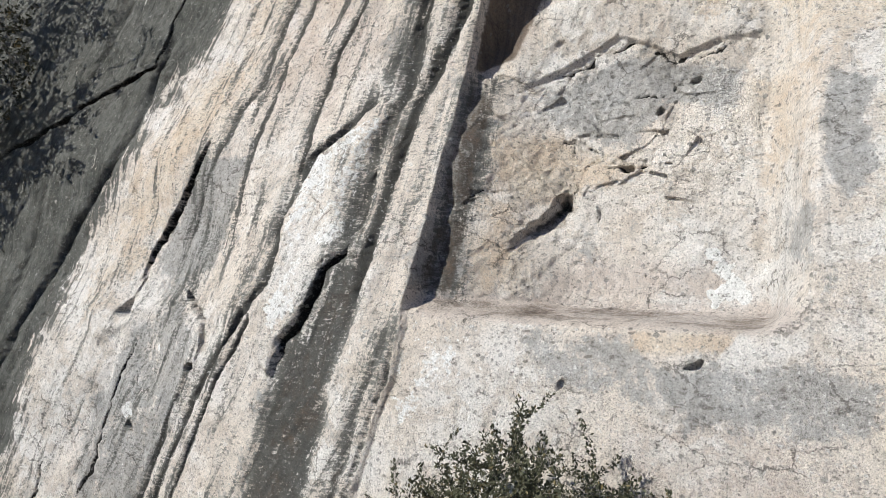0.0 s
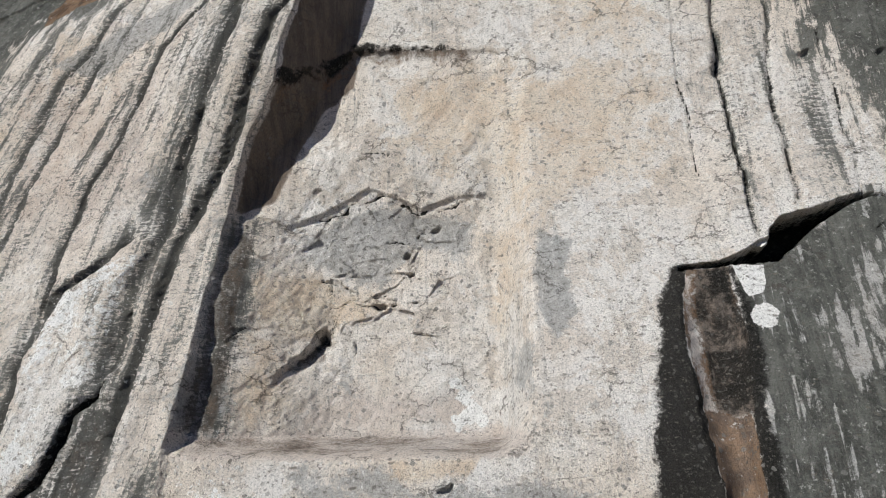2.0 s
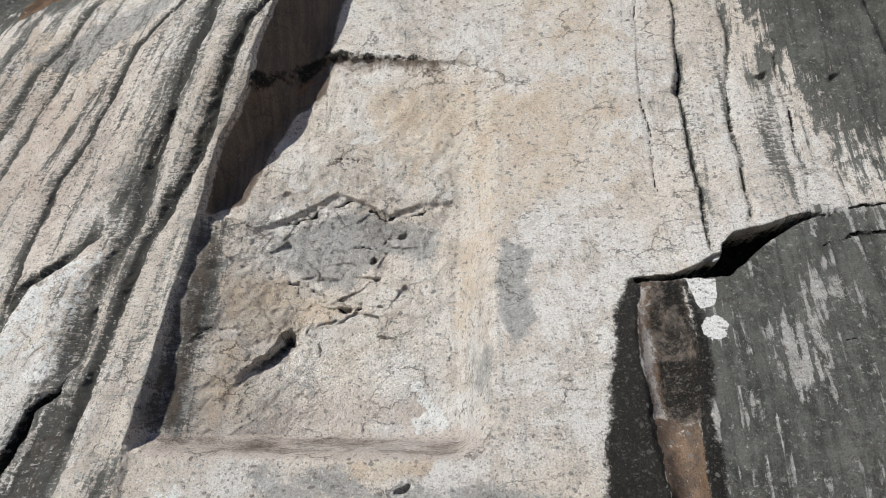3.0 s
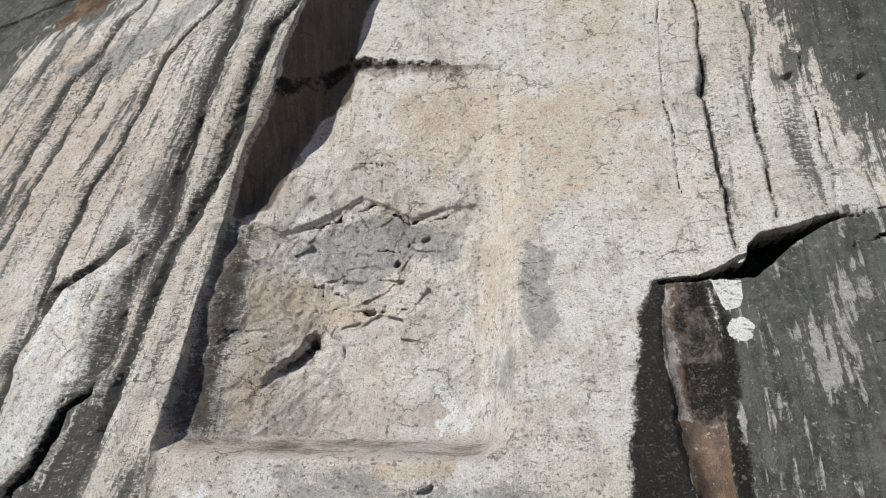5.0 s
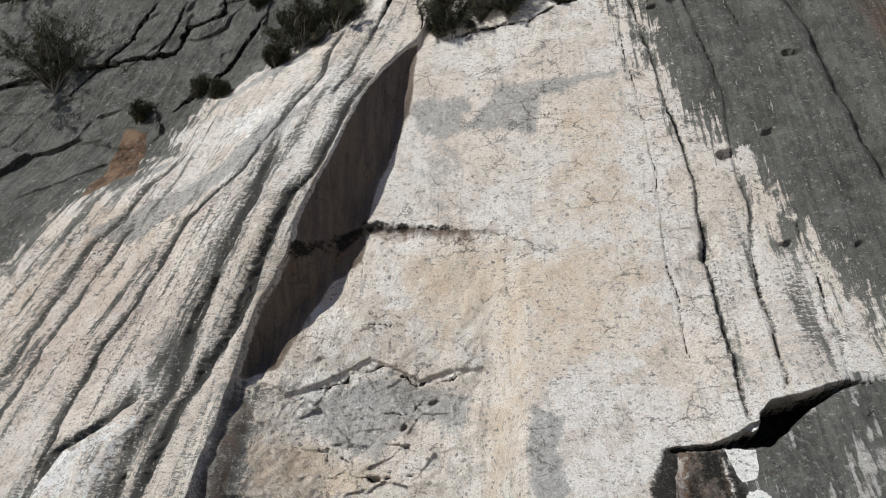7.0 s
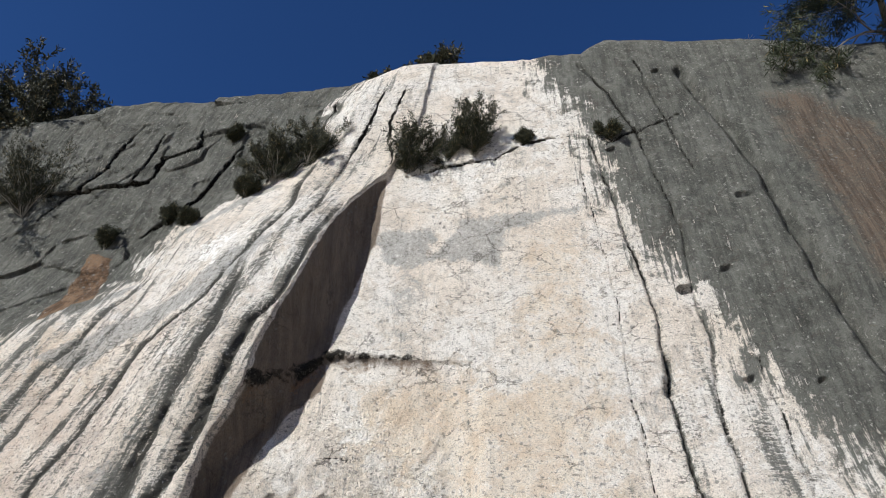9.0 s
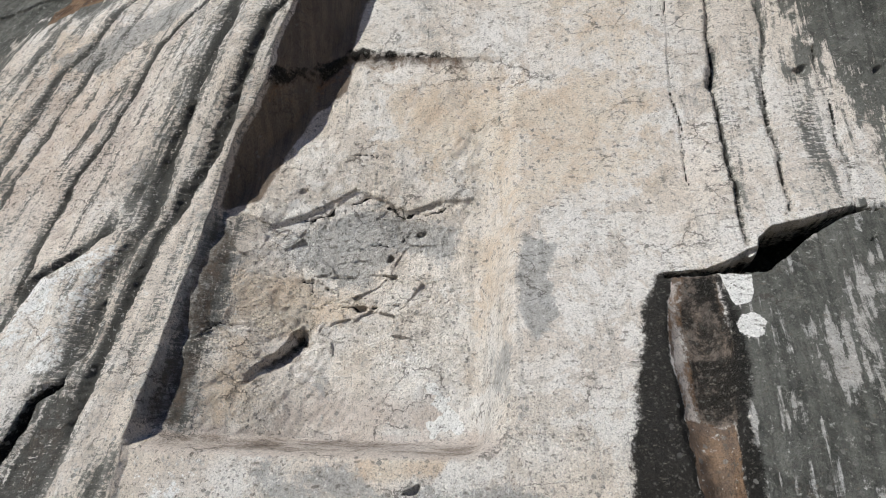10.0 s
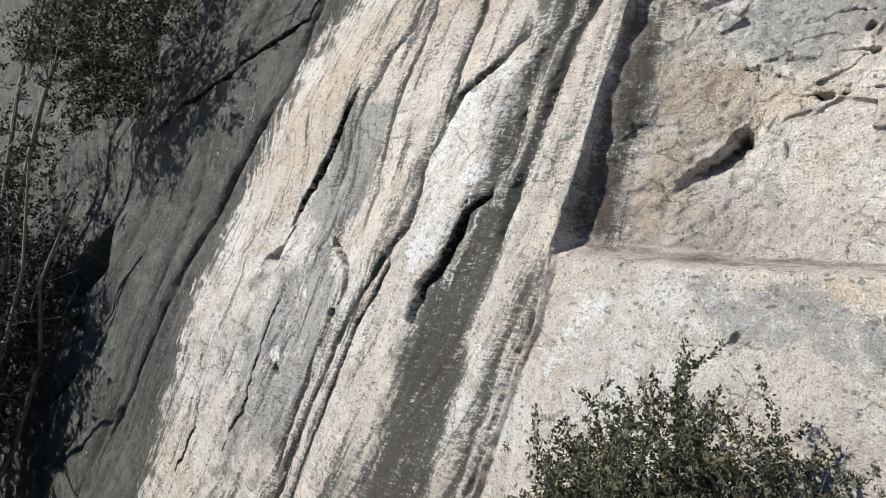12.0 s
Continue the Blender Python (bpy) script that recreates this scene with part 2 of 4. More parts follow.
def near(x, z, points, reach, work, default):
    """Runs work on the vertices near the points alone."""
    px, pz = [p[0] for p in points], [p[1] for p in points]
    some = (x > min(px) - reach) & (x < max(px) + reach) & (z > min(pz) - reach) & (z < max(pz) + reach)
    out = np.full(x.shape, float(default))
    if some.any():
        out[some] = work(x[some], z[some])
    return out


def area(x, z, points, soft):
    """1 inside an outline, 0 outside, over a border of the given half width."""

    def work(xs, zs):
        inside = np.zeros(xs.shape, bool)
        for (ax, az), (bx, bz) in zip(points, points[1:] + points[:1]):
            cross = (az > zs) != (bz > zs)
            with np.errstate(divide="ignore", invalid="ignore"):
                inside ^= cross & (xs < (bx - ax) * (zs - az) / (bz - az) + ax)
        d = line_distance(xs, zs, points, True)
        return np.clip(0.5 + np.where(inside, d, -d) / (2 * soft), 0, 1)

    return near(x, z, points, soft + 0.05, work, 0)


def groove(x, z, points, width):
    """A rounded groove along a line: 1 at its middle."""
    return near(x, z, points, 3 * width, lambda a, b: np.exp(-((line_distance(a, b, points) / width) ** 2)), 0)


def split(x, z, points, width):
    """A crack along a line: flat at its bottom, with steep sides, thinning out towards its ends."""
    px, pz, reach = [p[0] for p in points], [p[1] for p in points], 2 * float(np.max(width))
    some = (x > min(px) - reach) & (x < max(px) + reach) & (z > min(pz) - reach) & (z < max(pz) + reach)
    out = np.zeros(x.shape)
    if some.any():
        wide = width[some] if np.ndim(width) else width
        (x0, z0), (x1, z1) = points[0], points[-1]
        ends = np.minimum(np.hypot(x[some] - x0, z[some] - z0), np.hypot(x[some] - x1, z[some] - z1))
        out[some] = np.exp(-((line_distance(x[some], z[some], points) / (wide * (0.35 + 0.65 * sstep(0.0, 0.35, ends)))) ** 4))
    return out


def pit(x, z, cx, cz, rx, rz, turn=0.0, sharp=2.0):
    c, s = math.cos(radians(turn)), math.sin(radians(turn))
    u, v = ((x - cx) * c + (z - cz) * s) / rx, (-(x - cx) * s + (z - cz) * c) / rz
    return np.clip(1 - (u * u + v * v) ** (sharp / 2), 0, 1)


# ---------------------------------------------------------------- the cliff: its lines on the wall, as (along, height)
JAMB = [(-4.0, -2.0), (-3.41, -0.15), (-3.25, 0.5), (-3.09, 0.98), (-3.06, 1.4), (-3.09, 1.55), (-3.05, 1.96), (-3.04, 2.67), (-2.99, 3.43), (-2.94, 3.9), (-2.81, 4.29), (-2.66, 4.53),
        (-2.56, 4.77), (-2.49, 5.15), (-2.37, 5.52), (-2.28, 5.79), (-2.18, 6.09), (-2.09, 6.44), (-2.02, 6.75), (-1.9, 7.24), (-1.70, 7.74), (-1.57, 7.9), (-1.2, 9.0), (-1.0, 11.0)]
LINTEL = [(-3.4, 4.4), (-2.54, 4.78), (-2.22, 5.04), (-1.96, 5.25), (-1.62, 5.23), (-1.21, 5.16), (-0.75, 5.11), (-0.3, 5.05)]
LEDGE = [(-2.85, 3.56), (-2.52, 3.46), (-2.13, 3.62), (-1.78, 3.78), (-1.53, 3.68), (-1.31, 3.56), (-1.04, 3.64), (-0.6, 3.66)]
TOP = [(-30, 9.6), (-12, 10.6), (-8.8, 10.85), (-7.8, 10.9), (-6.8, 11.0), (-5.9, 11.1), (-4.75, 10.95), (-3.8, 11.0), (-2.8, 11.0), (-1.7, 10.9),
       (-0.5, 10.78), (0.32, 10.72), (1.06, 10.68), (1.42, 11.0), (2.4, 10.8), (3.2, 10.65), (3.9, 10.45), (4.4, 10.2), (12, 9.4)]
FLOW = [(-1.9, -2.2), (-1.3, -1.2), (-0.72, 0.0), (-0.28, 0.9), (-0.06, 1.7), (0.02, 2.4), (0.03, 3.1), (0.09, 3.7), (0.26, 4.25), (0.50, 4.8), (0.88, 5.8), (1.2, 7.0), (1.5, 8.4), (1.9, 10.5)]
OLD_LEFT = [(-1.95, 10.6), (-2.38, 10.04), (-2.62, 9.29), (-2.6, 8.71), (-2.9, 8.3), (-3.45, 8.1), (-3.8, 7.8), (-4.19, 7.49), (-4.58, 6.99), (-4.59, 6.59), (-4.99, 6.27),
            (-5.6, 5.99), (-5.95, 5.5), (-6.47, 4.29), (-7.09, 3.84), (-7.32, 3.08), (-7.83, 2.03), (-8.04, 1.33), (-8.33, 0.42), (-8.52, -0.41), (-8.91, -1.66),
            (-9.4, -3.5), (-31, -3.5), (-31, 12), (-1.7, 12)]
OLD_RIGHT = [(0.2, 12), (0.23, 10.28), (0.47, 9.49), (0.96, 8.67), (0.96, 7.91), (1.06, 7.3), (1.22, 6.83), (1.34, 6.3), (1.70, 5.9), (1.85, 5.5), (2.0, 5.05),
             (2.27, 4.5), (2.46, 4.15), (2.75, 3.7), (3.2, 3.42), (9, 3.4), (9, 12)]
STREAKED = [(1.14, 2.80), (1.6, 3.0), (2.2, 3.4), (9, 3.5), (9, -3.5), (1.15, -3.5), (1.15, 1.26), (1.15, 1.8), (1.14, 2.2)]
RIB = [(-3.6, 3.4), (-3.81, 3.3), (-4.19, 3.17), (-4.5, 2.83), (-4.56, 2.19), (-4.42, 1.83), (-4.55, 1.44), (-4.45, 1.0), (-4.3, 0.9), (-4.25, 1.17), (-4.01, 1.5),
       (-3.97, 1.87), (-3.67, 2.05), (-3.7, 2.64), (-3.55, 3.33)]
GUTTER = [(-3.83, 1.9), (-3.94, 1.75), (-3.95, 1.55), (-4.05, 1.32), (-4.24, 1.2), (-4.27, 0.95), (-4.29, 0.76), (-4.35, 0.31), (-4.49, -0.07), (-4.64, -0.56), (-5.3, -1.8), (-4.4, -1.6), (-3.83, -0.33),
          (-3.75, 0.17), (-3.7, 0.5), (-3.7, 0.84), (-3.64, 1.09), (-3.52, 1.37), (-3.48, 1.69), (-3.57, 1.91)]
CLEFT = [(0.80, 2.82), (1.05, 2.835), (1.2, 2.87), (1.33, 2.95), (1.40, 2.935), (1.47, 3.02), (1.49, 3.10), (1.57, 3.17), (1.75, 3.22), (1.93, 3.25), (2.10, 3.30), (2.22, 3.32),
         (2.12, 3.275), (1.98, 3.21), (1.86, 3.12), (1.75, 3.03), (1.65, 2.95), (1.53, 2.86), (1.43, 2.83), (1.23, 2.815), (1.04, 2.80), (0.80, 2.79)]
HOLLOW_L = [(1.2, -3.0), (0.98, 0.5), (0.86, 1.25), (0.81, 1.54), (0.77, 1.92), (0.75, 2.34), (0.77, 2.76)]
HOLLOW_R = [(1.3, -3.0), (1.24, 0.5), (1.2, 1.26), (1.19, 1.61), (1.19, 2.0), (1.18, 2.52), (1.11, 2.77)]
CAVE = [(-11.2, 1.63), (-10.88, 1.04), (-11.4, 0.67), (-11.75, 0.2), (-12.6, 0.55), (-11.85, 1.17)]
FURROWS = [
    ([(0.8, 8.1), (0.84, 7.6), (0.92, 6.62), (1.0, 5.61), (0.97, 4.79), (1.01, 4.29), (1.03, 3.6)], 0.010, 0.014),
    ([(0.98, 8.3), (1.12, 7.2), (1.24, 6.34), (1.35, 5.43), (1.32, 4.64), (1.35, 3.98), (1.37, 3.44), (1.4, 3.04)], 0.018, 0.04),
    ([(1.55, 8.4), (1.65, 7.58), (1.79, 6.68), (1.75, 5.83), (1.78, 5.19), (1.71, 4.37), (1.72, 3.8), (1.72, 3.32)], 0.017, 0.035),
    ([(2.15, 4.9), (2.19, 4.23), (2.21, 3.78), (2.17, 3.31)], 0.014, 0.02),
    ([(2.3, 9.6), (2.65, 8.3), (2.83, 7.41), (2.93, 6.23), (3.07, 5.35), (3.15, 4.99), (3.4, 3.6), (3.6, 1.0)], 0.07, 0.11),
    ([(1.0, 9.9), (1.3, 9.2), (1.55, 8.4)], 0.03, 0.04),
    ([(1.75, 9.9), (1.85, 9.2), (1.95, 8.5), (2.1, 7.6)], 0.02, 0.03),
    ([(1.36, 4.95), (1.33, 4.6)], 0.05, 0.07),
    ([(2.55, 3.1), (2.62, 2.2), (2.7, 1.0)], 0.03, 0.03),
]
CRACKS_SLOPE = [
    ([(-7.42, 4.27), (-8.21, 4.0), (-8.96, 3.67), (-10.19, 3.25), (-10.57, 2.94)], 0.055, 0.24),
    ([(-7.42, 4.27), (-7.2, 4.9), (-6.9, 5.6)], 0.03, 0.12),
    ([(-10.92, 2.32), (-11.22, 1.72)], 0.03, 0.16),
    ([(-11.45, 0.1), (-11.45, -0.59), (-12.26, -1.19)], 0.06, 0.25),
]
CRACKS_SLAB = [
    ([(-6.55, 2.01), (-6.58, 1.76), (-6.71, 1.44)], 0.018, 0.07),
    ([(-5.86, 1.57), (-5.42, 1.3), (-5.36, 1.1), (-5.38, 0.95)], 0.04, 0.12),
    ([(-5.92, 3.16), (-5.96, 3.08), (-6.09, 2.8), (-6.18, 2.6), (-6.31, 2.4), (-6.46, 2.19), (-6.58, 1.98), (-6.66, 1.7)], 0.058, 0.45),
    ([(-6.44, 1.09), (-6.64, 0.73), (-6.82, 0.11), (-6.98, -0.39), (-7.26, -0.81), (-7.44, -1.16)], 0.018, 0.05),
    ([(-7.79, -0.35), (-8.0, -0.91), (-8.27, -1.43)], 0.022, 0.06),
    ([(-3.68, 2.05), (-3.83, 1.9), (-3.95, 1.78), (-3.96, 1.58), (-4.06, 1.34), (-4.2, 1.2), (-4.27, 0.95)], 0.042, 0.11),
]
CRACKS_NICHE = [
    ([(-2.66, 3.37), (-2.42, 3.49), (-2.20, 3.55), (-1.97, 3.64), (-1.68, 3.73), (-1.53, 3.63), (-1.39, 3.55), (-1.15, 3.59), (-0.93, 3.61), (-0.77, 3.65)], 0.014, 0.03),
    ([(-0.77, 3.64), (-0.67, 3.61), (-0.47, 3.59), (-0.35, 3.66)], 0.011, 0.02),
    ([(-1.72, 3.22), (-1.6, 3.30), (-1.47, 3.27), (-1.35, 3.35), (-1.16, 3.40)], 0.017, 0.045),
    ([(-2.22, 2.94), (-2.04, 2.89), (-1.88, 2.84), (-1.70, 2.71)], 0.013, 0.04),
    ([(-2.11, 2.69), (-1.93, 2.74), (-1.68, 2.69), (-1.31, 2.71)], 0.013, 0.045),
    ([(-2.08, 2.79), (-1.82, 2.77), (-1.61, 2.81)], 0.011, 0.03),
]
CRACKS_SCAR = [
    ([(-2.15, 3.05), (-2.13, 2.91), (-2.10, 2.69), (-2.07, 2.48)], 0.010, 0.025),
    ([(-2.96, 2.31), (-2.86, 2.34), (-2.81, 2.46), (-2.72, 2.54), (-2.65, 2.50)], 0.013, 0.04),
    ([(-2.62, 2.53), (-2.48, 2.48), (-2.38, 2.53)], 0.011, 0.03),
    ([(-2.80, 2.97), (-2.68, 3.01), (-2.59, 3.09)], 0.011, 0.03),
    ([(-2.2, 3.35), (-2.14, 3.2), (-2.16, 3.08)], 0.010, 0.02),
    ([(-1.84, 4.10), (-1.61, 4.09), (-1.59, 4.14), (-1.56, 4.35), (-1.45, 4.45)], 0.013, 0.03),
]
CRACKS_FACE = [
    ([(2.2, 3.315), (2.45, 3.36), (2.63, 3.40), (2.9, 3.44), (3.6, 3.5)], 0.012, 0.05),
    ([(2.21, 3.06), (2.38, 3.09), (2.47, 3.13), (2.68, 3.16), (3.2, 3.2)], 0.022, 0.07),
    ([(2.18, 2.28), (2.25, 2.31), (2.34, 2.30)], 0.015, 0.03),
    ([(2.28, 1.62), (2.36, 1.66), (2.5, 1.65)], 0.018, 0.04),
]
CRACKS_TOP = [
    ([(-0.3, 8.02), (0.19, 8.32), (0.75, 8.4)], 0.025, 0.07),
    ([(-1.3, 7.9), (-0.9, 8.0), (-0.3, 8.1)], 0.03, 0.10),
    ([(1.0, 8.1), (1.25, 8.2), (2.1, 8.6)], 0.022, 0.06),
    ([(-7.9, 8.3), (-7.18, 8.56), (-6.11, 8.5), (-5.2, 8.65), (-5.11, 9.15), (-4.62, 9.3), (-4.64, 9.7)], 0.05, 0.22),
    ([(-6.6, 8.0), (-6.0, 8.95), (-5.75, 9.8)], 0.04, 0.16),
    ([(-5.5, 8.5), (-5.3, 9.2), (-5.25, 9.7)], 0.03, 0.12),
    ([(-4.9, 7.5), (-4.3, 8.2), (-3.9, 9.2)], 0.05, 0.14),
    ([(-3.0, 8.1), (-2.75, 8.9), (-2.5, 9.9)], 0.03, 0.06),
    ([(-1.5, 8.1), (-1.62, 8.9), (-1.4, 9.9)], 0.025, 0.05),
    ([(-2.1, 8.3), (-1.85, 9.2), (-1.72, 9.9)], 0.03, 0.05),
]
# runnels down the slab: their line, half width, depth, and growth with painted shade
RUNNELS_HIGH = [
    ([(-2.55, 8.25), (-2.65, 7.81), (-2.62, 7.22), (-2.78, 6.81), (-2.92, 6.52), (-3.13, 6.2), (-3.29, 5.88), (-3.85, 5.39), (-4, 5.02), (-4.15, 4.62), (-4.23, 4.37), (-4.33, 4.18), (-4.46, 3.97), (-4.49, 3.7), (-4.54, 3.49), (-4.55, 3.25), (-4.53, 2.99), (-4.52, 2.74)], 0.032, 0.032, 1.0),
    ([(-4.3, 6.45), (-4.42, 6.2), (-4.59, 6.0), (-4.71, 5.73), (-4.93, 5.42), (-5.09, 5.24), (-5.2, 4.98), (-5.27, 4.64), (-5.34, 4.38), (-5.41, 4.09), (-5.44, 3.72), (-5.6, 3.52), (-5.75, 3.0), (-5.88, 2.63), (-6.05, 2.12)], 0.04, 0.02, 0.85),
    ([(-4.66, 5.41), (-4.88, 4.94), (-5.0, 4.68), (-5.08, 4.38), (-5.13, 4.09), (-5.17, 3.77), (-5.21, 3.46), (-5.28, 3.09), (-5.31, 2.57), (-5.31, 2.19)], 0.03, 0.014, 0.78),
    ([(-1.82, 9.06), (-1.98, 8.63), (-2.13, 8.23), (-2.25, 7.73), (-2.23, 7.13), (-2.32, 6.82)], 0.03, 0.045, 0.75),
]
RUNNELS_EDGE = [
    ([(-2.91, 6.05), (-2.96, 5.83), (-2.97, 5.78), (-3.03, 5.42), (-3.27, 4.72), (-3.47, 4), (-3.54, 3.37), (-3.61, 3.14), (-3.69, 2.93), (-3.74, 2.69), (-3.7, 2.41), (-3.69, 2.19), (-3.76, 2.03)], 0.075, 0.085, 1.0),
    ([(-1.96, 7.06), (-2.03, 6.67), (-2.09, 6.38), (-2.18, 6.1), (-2.26, 5.87), (-2.37, 5.64), (-2.56, 5.42), (-2.64, 5.16), (-2.76, 4.82), (-2.93, 4.35), (-3.06, 3.99), (-3.21, 3.72), (-3.28, 3.5), (-3.35, 3.3), (-3.4, 2.97), (-3.45, 2.61), (-3.47, 2.38), (-3.48, 2.07), (-3.52, 1.8), (-3.58, 1.54)], 0.050, 0.065, 1.0),
]
RUNNELS_LOW = [
    ([(-3.90, 3.34), (-4.06, 3.1), (-4.22, 2.97), (-4.37, 2.85), (-4.45, 2.62), (-4.50, 2.41), (-4.55, 2.22), (-4.55, 1.99), (-4.56, 1.67), (-4.72, 1.46), (-4.89, 1.2), (-5.05, 1.0), (-5.26, 0.7), (-5.41, 0.38), (-5.67, 0.0), (-5.88, -0.39), (-6.25, -1.14)], 0.045, 0.05, 1.0),
    ([(-4.68, 1.33), (-4.78, 1.09), (-4.97, 0.83), (-5.12, 0.52), (-5.28, 0.2), (-5.47, -0.19), (-5.7, -0.61), (-5.89, -0.98)], 0.022, 0.035, 0.92),
    ([(-4.80, 1.42), (-4.98, 1.09), (-5.16, 0.80), (-5.34, 0.48), (-5.54, 0.1), (-5.78, -0.35), (-6.05, -0.9)], 0.016, 0.025, 0.85),
    ([(-5.44, 0.91), (-5.59, 0.61), (-5.78, 0.32), (-5.89, 0.04), (-6.09, -0.38), (-6.23, -0.74)], 0.03, 0.03, 0.78),
]
RUNNELS_FOOT = [
    ([(-3.00, 1.46), (-3.03, 1.36), (-3.09, 1.06), (-3.18, 0.69), (-3.28, 0.34), (-3.36, 0.02), (-3.43, -0.23), (-3.7, -1.2)], 0.032, 0.06, 0.98),
    ([(-3.18, 1.32), (-3.25, 1.04), (-3.36, 0.76), (-3.40, 0.55), (-3.45, 0.31), (-3.6, -0.3)], 0.05, 0.03, 0.74),
    ([(-7.20, 4.4), (-7.33, 4.07), (-7.42, 3.39), (-7.65, 2.87), (-8.05, 2.25), (-8.31, 1.75), (-8.50, 1.35), (-8.75, 0.8), (-9.02, 0.28), (-9.4, -0.27), (-10.0, -1.2)], 0.06, 0.10, 0.9),
]


def fluting(x, z):
    """Runnels that the rain has cut down the natural rock, as depth and as growth and painted shade in them."""
    c = x - along(z, FLOW) + 0.03 * grain3(x * 0.9, 0 * x, z * 0.7) + 0.02 * grain3(x * 5, 0 * x + 3, z * 2.5) + 0.012 * grain3(x * 16, 0 * x + 3, z * 11) + 0.008 * grain3(x * 30, 0 * x + 3, z * 34)
    rng = np.random.RandomState(21)
    runs = [(-8.9, 0.06, 0.06, 0.9), (-10.2, 0.07, 0.07, 0.9)]
    at = -3.16
    while at > -16:
        runs.append((at, rng.uniform(0.012, 0.024), rng.uniform(0.002, 0.010), rng.uniform(0.1, 0.62)))
        at -= rng.uniform(0.16, 0.5) * (1 if at > -7.3 else 1.4)
    deep, growth_shade, tall = np.zeros(x.shape), np.zeros(x.shape), np.linspace(-4, 12, 400)
    for at, width, size, amount in runs:
        k = 31.7 * at
        here = np.abs(c - at) < 6 * width
        live = np.interp(z[here], tall, np.clip((0.85 if size > 0.02 else 0.5) + 1.0 * grain3(0 * tall + k, 0 * tall, tall * 0.5 + k), 0.0, 1.15))
        off = c[here] - at
        deep[here] += size * np.exp(-((off / (width * np.where(off < 0, 1.9, 0.9))) ** 2)) * live
        growth_shade[here] = np.maximum(growth_shade[here], amount * np.minimum(1.25 * live, 1.05) * np.exp(-((off / (width * np.where(off < 0, 4.2, 1.5))) ** 2)))
    shake = 0.04 * grain3(x * 4, 0 * x + 5, z * 3) + 0.022 * grain3(x * 11, 0 * x + 5, z * 17) + 0.016 * grain3(x * 25, 0 * x + 5, z * 42)
    for points, width, size, amount in RUNNELS_HIGH + RUNNELS_EDGE + RUNNELS_LOW + RUNNELS_FOOT:
        lo, hi = points[-1][1], points[0][1]
        off = x + shake - along(z, points)
        here = (np.abs(off) < 7 * width) & (z > lo - 0.4) & (z < hi + 0.4)
        zh, off = z[here], off[here]
        end = sstep(lo - 0.4, lo + 0.1, zh) * sstep(hi + 0.4, hi - 0.1, zh)
        swell = 1 + 0.9 * np.interp(zh, tall, layers3(0 * tall + 9.1 * lo, 0 * tall, tall * 1.1 + hi, 3, 0.6))
        deep[here] += size * end * swell * np.exp(-((off / (width * np.where(off < 0, 1.5, 0.55) * swell)) ** 2))
        # a low swell on either side, where the rock between the runnels bulges
        deep[here] -= 0.25 * size * end * np.exp(-(((off - 2.6 * width) / (1.6 * width)) ** 2))
        # growth spreads further left, painting in the shade of that flank
        growth_shade[here] = np.maximum(growth_shade[here], amount * end * np.exp(-((off / (width * np.where(off < 0, 2.2, 0.8) * swell)) ** 4)))
        growth_shade[here] = np.maximum(growth_shade[here], 0.74 * amount * end * np.exp(-((off / (width * np.where(off < 0, 4.5, 1.6))) ** 2)))
    return deep, growth_shade, c


def broken(x, z, box, count, seed, step, tilt):
    """Fractured rock: plates of different depth and slant, with crisp edges."""
    x0, x1, z0, z1 = box
    rng = np.random.RandomState(seed)
    sx, sz = rng.uniform(x0, x1, count), rng.uniform(z0, z1, count)
    level, tx, tz = rng.normal(size=count) * step, rng.normal(size=count) * tilt, rng.normal(size=count) * tilt

    def work(a, b):
        best, out = np.full(a.shape, 1e9), np.zeros(a.shape)
        aw, bw = a + 0.06 * grain3(a * 5, 0 * a, b * 5), b + 0.06 * grain3(a * 5, 0 * a + 7, b * 5)
        for n in range(count):
            d = (aw - sx[n]) ** 2 * 0.6 + (bw - sz[n]) ** 2 * 1.5
            nearer = d < best
            best = np.where(nearer, d, best)
            out = np.where(nearer, level[n] + tx[n] * (a - sx[n]) + tz[n] * (b - sz[n]), out)
        fade = sstep(x0, x0 + 0.25, a) * sstep(x1, x1 - 0.25, a) * sstep(z0, z0 + 0.25, b) * sstep(z1, z1 - 0.25, b)
        return out * fade

    return near(x, z, [(x0, z0), (x1, z1)], 0.0, work, 0)


